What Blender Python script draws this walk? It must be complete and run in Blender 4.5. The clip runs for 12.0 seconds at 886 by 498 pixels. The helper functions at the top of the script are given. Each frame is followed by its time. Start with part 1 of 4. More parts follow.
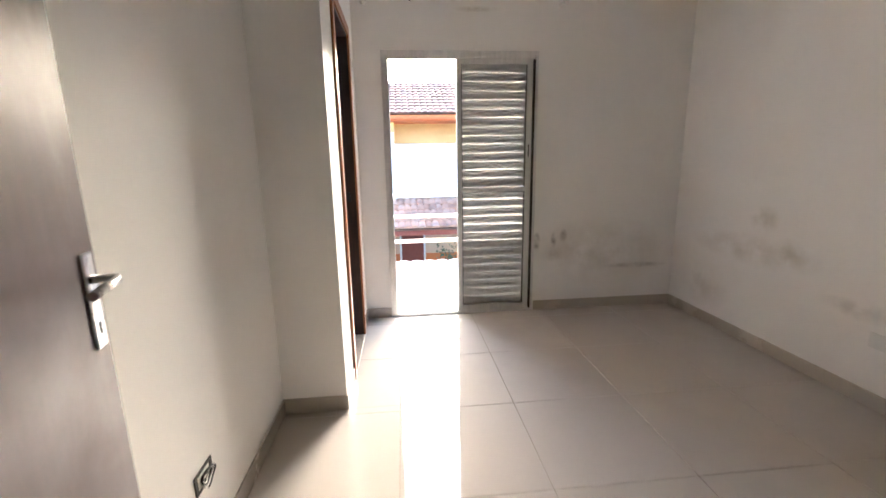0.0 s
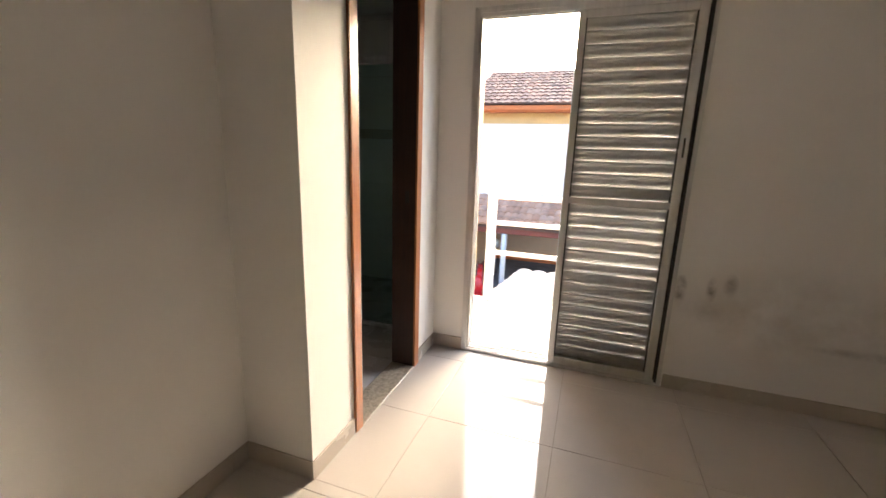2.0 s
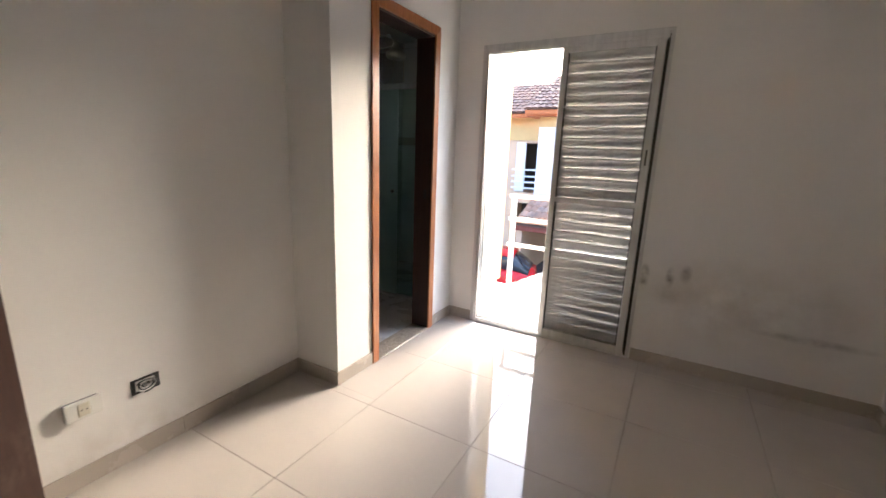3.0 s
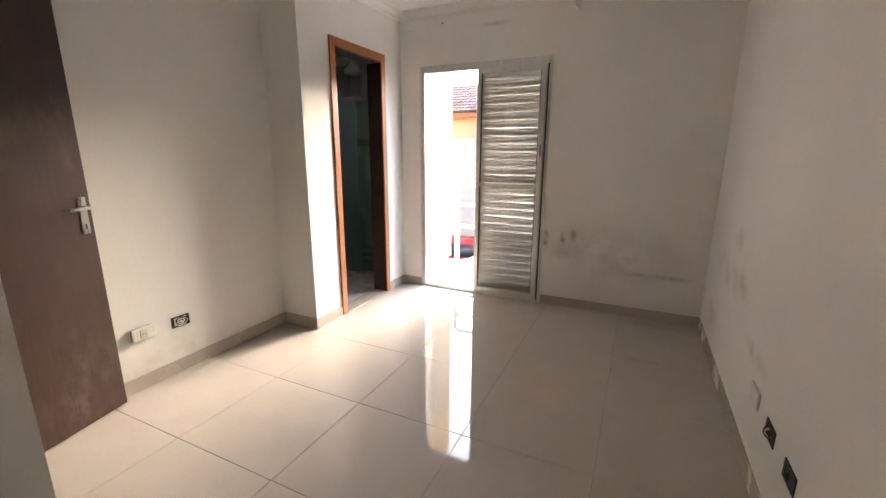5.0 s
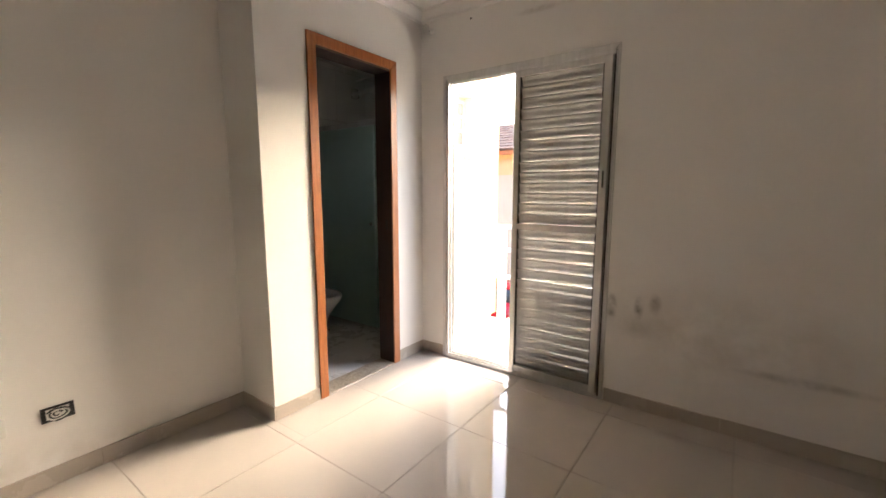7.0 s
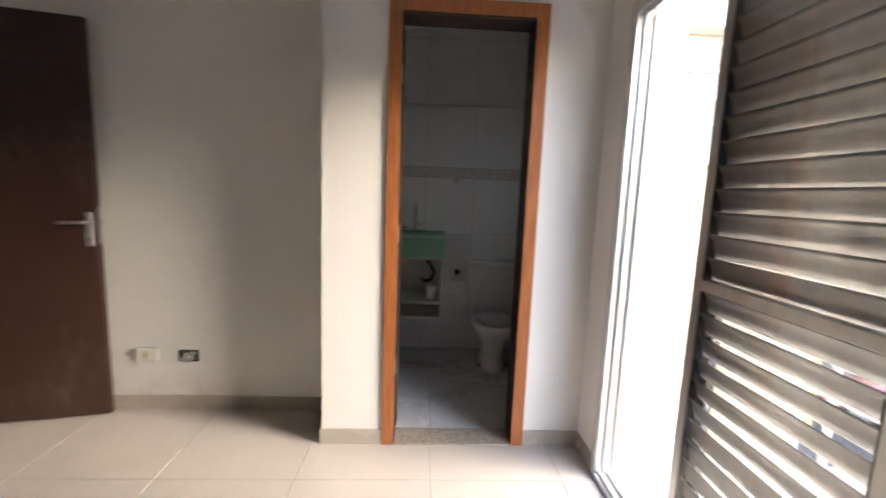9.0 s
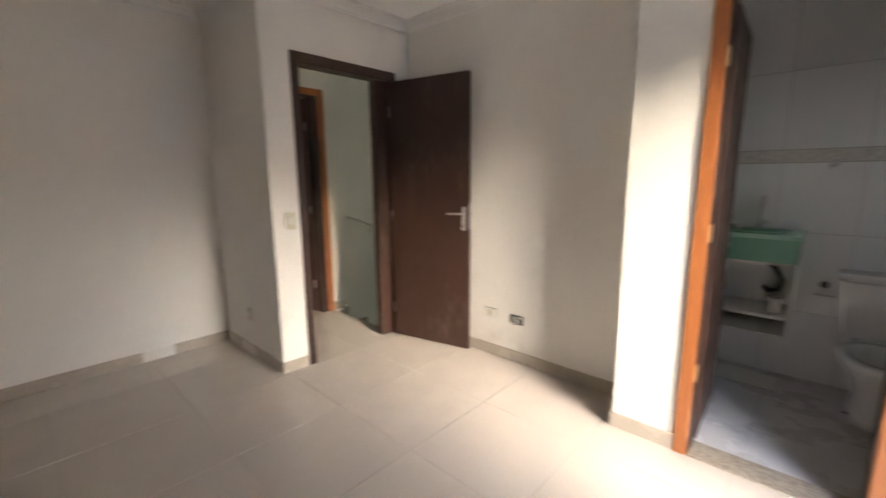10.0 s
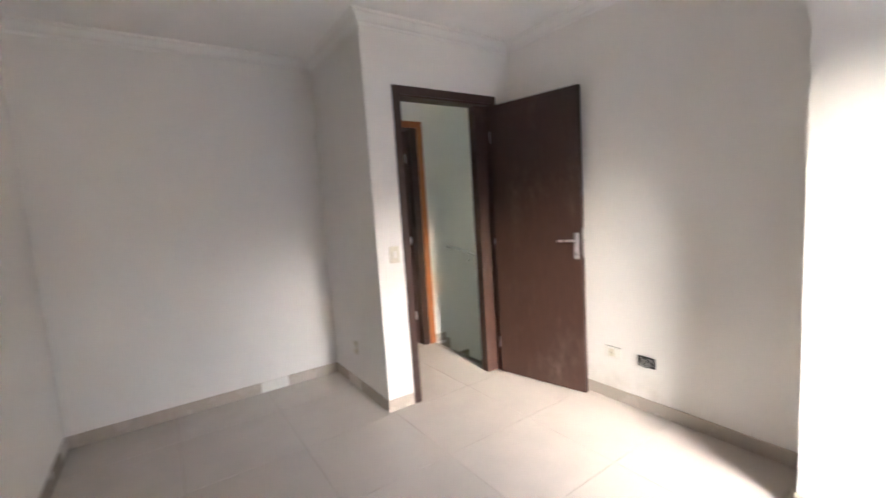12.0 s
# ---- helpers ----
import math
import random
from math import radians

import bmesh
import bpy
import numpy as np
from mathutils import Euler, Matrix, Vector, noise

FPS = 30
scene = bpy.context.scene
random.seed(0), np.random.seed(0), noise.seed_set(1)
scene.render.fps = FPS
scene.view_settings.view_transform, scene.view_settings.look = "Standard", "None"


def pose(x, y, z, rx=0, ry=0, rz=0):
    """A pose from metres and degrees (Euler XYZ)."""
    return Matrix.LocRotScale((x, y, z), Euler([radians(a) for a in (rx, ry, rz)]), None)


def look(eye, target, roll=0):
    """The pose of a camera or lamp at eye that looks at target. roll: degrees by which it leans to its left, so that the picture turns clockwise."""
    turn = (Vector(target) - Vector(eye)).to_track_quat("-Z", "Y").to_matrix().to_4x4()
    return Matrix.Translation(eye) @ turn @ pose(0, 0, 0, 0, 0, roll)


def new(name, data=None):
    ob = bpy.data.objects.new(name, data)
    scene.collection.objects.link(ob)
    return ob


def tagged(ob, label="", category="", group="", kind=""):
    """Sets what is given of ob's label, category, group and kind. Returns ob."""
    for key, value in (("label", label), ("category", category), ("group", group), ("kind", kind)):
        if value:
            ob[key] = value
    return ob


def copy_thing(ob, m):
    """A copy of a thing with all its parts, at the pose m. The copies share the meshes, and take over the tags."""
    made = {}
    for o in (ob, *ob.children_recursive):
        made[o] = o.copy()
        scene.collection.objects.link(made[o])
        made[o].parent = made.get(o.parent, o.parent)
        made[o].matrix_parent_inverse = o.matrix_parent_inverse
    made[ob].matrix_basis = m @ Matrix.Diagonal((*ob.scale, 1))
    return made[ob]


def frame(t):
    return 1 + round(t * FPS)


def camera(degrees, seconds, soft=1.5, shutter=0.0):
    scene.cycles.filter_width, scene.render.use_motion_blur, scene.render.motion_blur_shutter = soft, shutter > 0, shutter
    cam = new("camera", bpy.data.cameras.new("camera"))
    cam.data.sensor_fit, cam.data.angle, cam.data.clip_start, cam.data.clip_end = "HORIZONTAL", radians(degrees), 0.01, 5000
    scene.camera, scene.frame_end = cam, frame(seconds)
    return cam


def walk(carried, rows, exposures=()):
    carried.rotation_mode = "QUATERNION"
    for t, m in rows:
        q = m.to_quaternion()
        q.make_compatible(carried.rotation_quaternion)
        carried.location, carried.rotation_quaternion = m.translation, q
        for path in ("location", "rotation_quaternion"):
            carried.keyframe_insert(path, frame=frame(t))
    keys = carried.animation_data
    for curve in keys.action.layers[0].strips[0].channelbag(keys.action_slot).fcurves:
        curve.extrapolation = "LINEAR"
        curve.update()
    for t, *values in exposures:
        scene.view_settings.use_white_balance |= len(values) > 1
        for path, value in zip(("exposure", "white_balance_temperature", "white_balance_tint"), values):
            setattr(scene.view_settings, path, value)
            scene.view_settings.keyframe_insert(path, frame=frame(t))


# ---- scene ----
cam = camera(93.9, 12.0, shutter=0.4)
PATH = [
    (0, (0.331, -2.046, 1.286), (0.519, -0.097, 0.878), -1.0),
    (0.5, (0.343, -1.74, 1.31), (0.425, 0.223, 0.934), -1.3),
    (1, (0.455, -1.457, 1.28), (0.351, 0.511, 0.936), -1.9),
    (1.5, (0.634, -1.224, 1.274), (0.36, 0.717, 0.878), 0.3),
    (2, (0.942, -1.183, 1.299), (0.296, 0.656, 0.854), 1.8),
    (2.5, (1.254, -1.363, 1.325), (0.397, 0.392, 0.892), 2.1),
    (3, (1.582, -1.631, 1.353), (0.634, 0.071, 0.903), 2.1),
    (3.5, (1.901, -1.875, 1.366), (0.94, -0.183, 0.907), 1.1),
    (5.5, (2.185, -2.352, 1.348), (1.378, -0.577, 0.904), 0.3),
    (6, (2.144, -2.07, 1.321), (1.27, -0.315, 0.929), 0.4),
    (6.5, (2.103, -1.676, 1.311), (1.117, 0.032, 0.978), 0.5),
    (8.5, (1.985, 0.17, 1.256), (0.122, 0.878, 1.086), 1.2),
    (9, (2.024, 0.487, 1.31), (0.045, 0.59, 1.043), 2.2),
    (9.5, (2.049, 0.653, 1.335), (0.187, 0.008, 0.994), 2.5),
    (10, (2.168, 0.743, 1.367), (0.722, -0.595, 1.022), -0.5),
    (10.5, (2.246, 0.731, 1.399), (1.26, -0.984, 1.109), -3.3),
    (11, (2.311, 0.679, 1.431), (1.555, -1.162, 1.23), -4.8),
    (11.5, (2.272, 0.609, 1.427), (1.463, -1.214, 1.274), -4.3),
    (12, (2.098, 0.527, 1.388), (0.972, -1.112, 1.175), -3.7),
]
walk(cam, [(t, look(eye, target, roll)) for t, eye, target, roll in PATH], exposures=[(0, 4.2, 5350, 12), (2.5, 3.45, 6050, 12), (3.0, 3.67, 5450, 13), (3.5, 3.8, 6400, 14), (5.5, 4.1, 5500, 13), (6.5, 3.95, 6000, 13), (8.5, 3.4, 5550, 13), (9.5, 3.45, 5400, 12), (10, 4.1, 5550, 12), (10.5, 4.45, 5550, 13), (11, 4.78, 5400, 13), (11.5, 4.85, 5150, 13), (12, 4.63, 5100, 13)])

# ---------- world, sun, exposure ----------
world = bpy.data.worlds.new("world")
scene.world = world
world.use_nodes = True
wn = world.node_tree
sky = wn.nodes.new("ShaderNodeTexSky")
sky.sky_type, sky.sun_disc = "NISHITA", False
sky.sun_elevation, sky.sun_rotation = radians(18), radians(11)
sky.air_density, sky.dust_density = 1.0, 8.0
wn.links.new(sky.outputs[0], wn.nodes["Background"].inputs[0])
wn.nodes["Background"].inputs[1].default_value = 0.15
sun_data = bpy.data.lights.new("sun", "SUN")
sun_data.energy, sun_data.angle, sun_data.color = 0.4, radians(92), (0.93, 0.965, 1.0)
sun = new("sun", sun_data)
az, el = radians(11), radians(18)
sun_from = Vector((math.sin(az) * math.cos(el), math.cos(az) * math.cos(el), math.sin(el)))
sun.matrix_world = look(sun_from * 40, (0, 0, 0))


# ---------- materials ----------
def nodes_of(name):
    m = bpy.data.materials.new(name)
    m.use_nodes = True
    return m, m.node_tree, m.node_tree.nodes["Principled BSDF"]


def link(tree, a, b):
    tree.links.new(a, b)


def value_mix(tree, fac, a, b, blend="MIX"):
    """A colour mix node; a and b are colours or sockets; fac a number or a socket."""
    n = tree.nodes.new("ShaderNodeMix")
    n.data_type, n.blend_type = "RGBA", blend
    for socket, v in ((n.inputs[0], fac), (n.inputs[6], a), (n.inputs[7], b)):
        if isinstance(v, (int, float)):
            socket.default_value = v
        elif isinstance(v, tuple):
            socket.default_value = (*v, 1)
        else:
            tree.links.new(v, socket)
    return n.outputs[2]


def noise_tex(tree, scale, detail=3.0, coords="pos", stretch=None, rough=0.55):
    if coords == "pos":
        out = tree.nodes.new("ShaderNodeNewGeometry").outputs["Position"]
    else:
        out = tree.nodes.new("ShaderNodeTexCoord").outputs["Object"]
    if stretch:
        mp = tree.nodes.new("ShaderNodeMapping")
        mp.inputs["Scale"].default_value = stretch
        tree.links.new(out, mp.inputs[0])
        out = mp.outputs[0]
    n = tree.nodes.new("ShaderNodeTexNoise")
    n.inputs["Scale"].default_value, n.inputs["Detail"].default_value = scale, detail
    n.inputs["Roughness"].default_value = rough
    tree.links.new(out, n.inputs["Vector"])
    return n.outputs[0]


def ramp(tree, fac, lo, hi, a=0.0, b=1.0):
    n = tree.nodes.new("ShaderNodeMapRange")
    n.inputs[1].default_value, n.inputs[2].default_value = lo, hi
    n.inputs[3].default_value, n.inputs[4].default_value = a, b
    tree.links.new(fac, n.inputs[0])
    return n.outputs[0]


def bump(tree, bsdf, height, strength, distance):
    n = tree.nodes.new("ShaderNodeBump")
    n.inputs["Strength"].default_value, n.inputs["Distance"].default_value = strength, distance
    tree.links.new(height, n.inputs["Height"])
    tree.links.new(n.outputs[0], bsdf.inputs["Normal"])


def calc(tree, op, a, b):
    n = tree.nodes.new("ShaderNodeMath")
    n.operation = op
    for s, v in zip(n.inputs, (a, b)):
        if isinstance(v, (int, float)):
            s.default_value = v
        else:
            tree.links.new(v, s)
    return n.outputs[0]


def paint(name, base, rough=0.6, stains=(), grain=0.12, mottle=0.05):
    """Rolled wall paint with faint mottling; stains: (centre, radii, colour, strength)."""
    m, t, b = nodes_of(name)
    big = noise_tex(t, 1.3, 4)
    col = value_mix(t, ramp(t, big, 0.35, 0.7), tuple(c * (1 - mottle) for c in base), base)
    fine = noise_tex(t, 14, 4)
    col = value_mix(t, ramp(t, fine, 0.55, 0.8, 0, 0.12), col, tuple(c * 0.86 for c in base))
    for centre, radii, colour, strength in stains:
        pos = t.nodes.new("ShaderNodeNewGeometry").outputs["Position"]
        sub = t.nodes.new("ShaderNodeVectorMath")
        sub.operation = "SUBTRACT"
        sub.inputs[1].default_value = centre
        t.links.new(pos, sub.inputs[0])
        mul = t.nodes.new("ShaderNodeVectorMath")
        mul.operation = "MULTIPLY"
        mul.inputs[1].default_value = tuple(1 / r for r in radii)
        t.links.new(sub.outputs[0], mul.inputs[0])
        ln = t.nodes.new("ShaderNodeVectorMath")
        ln.operation = "LENGTH"
        t.links.new(mul.outputs[0], ln.inputs[0])
        near = ramp(t, ln.outputs["Value"], 0.25, 1.0, 1.0, 0.0)
        patch = ramp(t, noise_tex(t, 2.2 / min(radii[0] if radii[0] < 5 else 9, radii[1] if radii[1] < 5 else 9, radii[2]) ** 0.5, 5), 0.35, 0.62)
        col = value_mix(t, calc(t, "MULTIPLY", calc(t, "MULTIPLY", near, patch), strength), col, colour)
    link(t, col, b.inputs["Base Color"])
    b.inputs["Roughness"].default_value = rough
    bump(t, b, noise_tex(t, 160, 3), grain, 0.002)
    return m


def glazed(name, base, rough=0.1, vary=0.06, cloud=0.05, scale=5.0, spec=0.5, vein=0.12):
    """Glazed or polished ceramic: clouded body, small differences from piece to piece."""
    m, t, b = nodes_of(name)
    oi = t.nodes.new("ShaderNodeObjectInfo").outputs["Random"]
    col = value_mix(t, oi, tuple(c * (1 - vary) for c in base), base)
    col = value_mix(t, ramp(t, noise_tex(t, scale, 5), 0.35, 0.7, 0, 1), col, tuple(c * (1 - cloud) for c in base))
    col = value_mix(t, ramp(t, noise_tex(t, 2.1, 6, stretch=(1, 1.6, 1)), 0.56, 0.75, 0, vein), col, tuple(c * 0.82 for c in base))
    link(t, col, b.inputs["Base Color"])
    link(t, ramp(t, noise_tex(t, 3.5, 5), 0.3, 0.7, rough * 0.8, rough * 1.5), b.inputs["Roughness"])
    b.inputs["Specular IOR Level"].default_value = spec
    bump(t, b, noise_tex(t, 2.5, 2), 0.02, 0.01)
    return m


def wood(name, dark, light, rough=0.4, axis=(9, 9, 0.7), coat=0.2, dust=0.0):
    m, t, b = nodes_of(name)
    g = noise_tex(t, 7, 6, "obj", axis, 0.65)
    col = value_mix(t, ramp(t, g, 0.3, 0.72), dark, light)
    fine = noise_tex(t, 40, 3, "obj", axis)
    col = value_mix(t, ramp(t, fine, 0.5, 0.8, 0, 0.35), col, tuple(c * 0.55 for c in dark))
    if dust:
        scuff = calc(t, "MULTIPLY", ramp(t, noise_tex(t, 3.2, 6, "obj", (1, 1, 0.55), 0.65), 0.52, 0.72), ramp(t, noise_tex(t, 23, 5, "obj", (1, 1, 0.4), 0.7), 0.4, 0.7))
        col = value_mix(t, calc(t, "MULTIPLY", scuff, dust), col, (0.42, 0.37, 0.32))
    link(t, col, b.inputs["Base Color"])
    link(t, ramp(t, noise_tex(t, 6, 4), 0.3, 0.7, rough * 0.85, rough * 1.3), b.inputs["Roughness"])
    b.inputs["Coat Weight"].default_value, b.inputs["Coat Roughness"].default_value = coat, 0.25
    bump(t, b, g, 0.08, 0.002)
    return m


def metal(name, base, rough, scratch=0.1):
    m, t, b = nodes_of(name)
    n = noise_tex(t, 30, 4, stretch=(1, 1, 0.15))
    link(t, value_mix(t, ramp(t, n, 0.4, 0.75), base, tuple(c * 0.85 for c in base)), b.inputs["Base Color"])
    b.inputs["Metallic"].default_value = 1.0
    link(t, ramp(t, n, 0.3, 0.7, rough, rough + scratch), b.inputs["Roughness"])
    return m


def plain(name, base, rough=0.4, var=0.08, scale=12.0):
    m, t, b = nodes_of(name)
    link(t, value_mix(t, ramp(t, noise_tex(t, scale, 4), 0.35, 0.7), tuple(c * (1 - var) for c in base), base), b.inputs["Base Color"])
    b.inputs["Roughness"].default_value = rough
    return m


def glass_mat(name, tint, rough=0.0):
    m, t, b = nodes_of(name)
    b.inputs["Base Color"].default_value = (*tint, 1)
    b.inputs["Roughness"].default_value = rough
    b.inputs["Transmission Weight"].default_value = 1.0
    b.inputs["IOR"].default_value = 1.45
    return m


WALL = (0.86, 0.84, 0.80)
GREY = (0.30, 0.29, 0.25)
OLIVE = (0.36, 0.32, 0.19)
mat_wall = paint("wall paint", WALL, stains=[((-0.33, -1.0, 0.10), (9, 0.7, 0.16), (0.55, 0.50, 0.42), 0.5)])
mat_wall_n = paint("balcony wall paint", WALL, stains=[
    ((1.465, 1.36, 0.60), (0.035, 9, 0.10), (0.10, 0.09, 0.08), 0.9),
    ((1.615, 1.36, 0.62), (0.03, 9, 0.08), (0.13, 0.12, 0.10), 0.8),
    ((1.70, 1.36, 0.655), (0.04, 9, 0.07), (0.16, 0.15, 0.13), 0.7),
    ((1.62, 1.36, 0.50), (0.10, 9, 0.07), GREY, 0.4),
    ((2.0, 1.36, 0.50), (0.75, 9, 0.32), (0.48, 0.44, 0.36), 0.55),
    ((2.38, 1.36, 0.37), (0.32, 9, 0.03), GREY, 0.6),
    ((0.95, 1.36, 2.42), (0.20, 9, 0.025), (0.45, 0.41, 0.33), 0.5)])
mat_wall_e = paint("east wall paint", WALL, stains=[
    ((2.72, 0.46, 0.88), (9, 0.13, 0.10), OLIVE, 0.5),
    ((2.72, 0.25, 0.69), (9, 0.15, 0.10), OLIVE, 0.45),
    ((2.72, 0.55, 0.66), (9, 0.60, 0.12), (0.55, 0.50, 0.40), 0.5),
    ((2.72, -0.2, 0.48), (9, 0.25, 0.06), GREY, 0.35),
    ((2.72, 0.95, 0.30), (9, 0.30, 0.20), (0.50, 0.47, 0.40), 0.45)])
mat_ceiling = paint("ceiling paint", (0.88, 0.87, 0.85), 0.7)
mat_crown = paint("plaster moulding", (0.85, 0.84, 0.81), 0.6, grain=0.04)
mat_floor = glazed("polished porcelain", (0.53, 0.48, 0.42), 0.035, 0.06, 0.07, spec=0.45)
mat_grout = plain("grout", (0.36, 0.32, 0.27), 0.9)
mat_base = glazed("porcelain skirting", (0.50, 0.445, 0.375), 0.22, 0.08, 0.08)
mat_bath_floor = glazed("bathroom floor tile", (0.66, 0.65, 0.64), 0.25, 0.05, 0.06, vein=0.0)
mat_bath_tile = glazed("white glazed wall tile", (0.88, 0.88, 0.86), 0.12, 0.04, 0.04)
mat_granite = glazed("beige granite", (0.42, 0.36, 0.28), 0.3, 0.1, 0.5, 60)
mat_wood = wood("varnished casing wood", (0.26, 0.085, 0.022), (0.46, 0.17, 0.05), 0.35)
mat_dark = wood("dark brown door enamel", (0.034, 0.0155, 0.0105), (0.050, 0.0225, 0.0155), 0.45, coat=0.06, dust=0.16)
mat_jamb = wood("dark stained jamb", (0.022, 0.010, 0.006), (0.045, 0.018, 0.010), 0.5)
mat_alu = metal("satin aluminium", (0.72, 0.71, 0.69), 0.32)
mat_slat = metal("anodised louvre aluminium", (0.46, 0.445, 0.425), 0.32, 0.12)
mat_alu_dark = plain("black gasket and shaded gap", (0.02, 0.02, 0.02), 0.6)
mat_chrome = metal("worn chrome", (0.62, 0.61, 0.60), 0.24)
mat_brass = metal("brass hinge", (0.75, 0.60, 0.32), 0.3)
mat_white = plain("white plastic", (0.78, 0.77, 0.72), 0.35, 0.04)
mat_cream = plain("aged cream plastic", (0.66, 0.62, 0.50), 0.4, 0.06)
mat_black = plain("black wire", (0.02, 0.02, 0.02), 0.5)
mat_cavity_shade = plain("painted cavity shade", (0.10, 0.085, 0.07), 0.9)
mat_porcelain = glazed("vitreous china", (0.80, 0.80, 0.78), 0.08, 0.0, 0.02)
mat_green = plain("sea green lacquer", (0.22, 0.42, 0.30), 0.2, 0.06)
mat_glass_green = glass_mat("green tempered glass", (0.72, 0.90, 0.82))
mat_frost = plain("blue frosted pane", (0.32, 0.46, 0.50), 0.2, 0.05)
mat_grey_pane = plain("opaque grey panel", (0.30, 0.29, 0.28), 0.15, 0.1)
mat_glass_frost = glass_mat("green frosted glass", (0.72, 0.92, 0.83), 0.4)
mat_glass_top = plain("pale green glass basin", (0.42, 0.66, 0.52), 0.06, 0.05)
mat_ext = paint("ochre facade render", (0.72, 0.50, 0.22), 0.85, grain=0.5, mottle=0.12)
mat_ext_cream = paint("cream facade render", (0.68, 0.58, 0.42), 0.85, grain=0.5, mottle=0.10)
mat_ext_peach = paint("peach facade render", (0.70, 0.50, 0.33), 0.85, grain=0.5, mottle=0.10)
mat_ext_white = paint("white exterior paint", (0.80, 0.79, 0.76), 0.7, mottle=0.06)
mat_orange = paint("orange painted fascia", (0.55, 0.17, 0.05), 0.7)
mat_steel_white = plain("white painted steel", (0.80, 0.80, 0.78), 0.35, 0.05)
mat_room_shade = plain("painted interior shade", (0.05, 0.045, 0.04), 0.8)
mat_door_red = wood("red brown door", (0.16, 0.035, 0.02), (0.24, 0.06, 0.035), 0.5)
mat_asphalt = plain("paving", (0.16, 0.14, 0.125), 0.9, 0.3, 3)
mat_ground = plain("dry ground", (0.22, 0.19, 0.15), 0.95, 0.3, 0.6)
mat_balcony = glazed("balcony floor tile", (0.74, 0.71, 0.65), 0.35, 0.06, 0.08)
mat_red = plain("red car paint", (0.50, 0.012, 0.015), 0.15, 0.05)
mat_rubber = plain("rubber", (0.02, 0.02, 0.02), 0.8)
mat_car_glass = plain("dark car glass", (0.03, 0.035, 0.04), 0.05)


def clay(name, a, b_):
    m, t, b = nodes_of(name)
    isl = t.nodes.new("ShaderNodeNewGeometry").outputs["Random Per Island"]
    col = value_mix(t, isl, a, b_)
    col = value_mix(t, ramp(t, noise_tex(t, 2.5, 5), 0.45, 0.7, 0, 0.6), col, (0.16, 0.13, 0.11))
    link(t, col, b.inputs["Base Color"])
    b.inputs["Roughness"].default_value = 0.9
    return m


mat_clay = clay("weathered clay tile", (0.10, 0.055, 0.04), (0.20, 0.11, 0.075))
# lighter clay for the carport, with the sunlight put into its colour
mat_clay_sunlit = clay("sunlit orange clay tile", (0.46, 0.25, 0.15), (0.60, 0.38, 0.26))
mat_clay_pale = clay("limewashed clay tile", (0.62, 0.54, 0.45), (0.74, 0.68, 0.60))


# ---------- building helpers ----------
def box(bm, x0, x1, y0, y1, z0, z1, bevel=0.0, segs=1):
    r = bmesh.ops.create_cube(bm, size=1.0, matrix=Matrix.Translation(((x0 + x1) / 2, (y0 + y1) / 2, (z0 + z1) / 2))
                              @ Matrix.Diagonal((abs(x1 - x0), abs(y1 - y0), abs(z1 - z0), 1)))
    if bevel:
        es = list({e for v in r["verts"] for e in v.link_edges})
        bmesh.ops.bevel(bm, geom=es, offset=bevel, segments=segs, affect="EDGES", profile=0.5)
    return bm


def boxes(*rows, bevel=0.0):
    bm = bmesh.new()
    for r in rows:
        box(bm, *r, bevel=bevel)
    return bm


def tube(points, radius, sides=10, bm=None, closed=False):
    """A round bar along points."""
    bm = bm or bmesh.new()
    pts = [Vector(p) for p in points]
    rings = []
    for i, p in enumerate(pts):
        d = (pts[min(i + 1, len(pts) - 1)] - pts[max(i - 1, 0)]).normalized()
        u = d.orthogonal().normalized() if not rings else (last_u - d * last_u.dot(d)).normalized()
        last_u = u
        w = d.cross(u)
        rings.append([bm.verts.new(p + radius * (math.cos(a) * u + math.sin(a) * w)) for a in (2 * math.pi * k / sides for k in range(sides))])
    for a, b in zip(rings, rings[1:]):
        for k in range(sides):
            bm.faces.new((a[k], a[(k + 1) % sides], b[(k + 1) % sides], b[k])).smooth = True
    bm.faces.new(rings[0][::-1])
    bm.faces.new(rings[-1])
    return bm


def lathe(profile, sides=28, squash=(1, 1), bm=None, at=(0, 0, 0)):
    """A turned shape: profile rows of (radius, z); squash scales x and y."""
    bm = bm or bmesh.new()
    rings = [[bm.verts.new((at[0] + r * math.cos(a) * squash[0], at[1] + r * math.sin(a) * squash[1], at[2] + z))
              for a in (2 * math.pi * k / sides for k in range(sides))] for r, z in profile]
    for a, b in zip(rings, rings[1:]):
        for k in range(sides):
            bm.faces.new((a[k], a[(k + 1) % sides], b[(k + 1) % sides], b[k])).smooth = True
    bm.faces.new(rings[0][::-1])
    bm.faces.new(rings[-1])
    return bm


def part(name, bm, material, parent=None, label="", m=None):
    me = bpy.data.meshes.new(name)
    bmesh.ops.recalc_face_normals(bm, faces=bm.faces)
    bm.to_mesh(me)
    bm.free()
    me.materials.append(material)
    ob = new(name, me)
    ob.parent = parent
    if m is not None:
        ob.matrix_basis = m
    return tagged(ob, label)


def empty(name, m=None):
    ob = new(name)
    ob.empty_display_size = 0.1
    if m is not None:
        ob.matrix_basis = m
    return ob


def structure(name, bm, material, label, category):
    return tagged(part(name, bm, material), label, category, kind="structure")


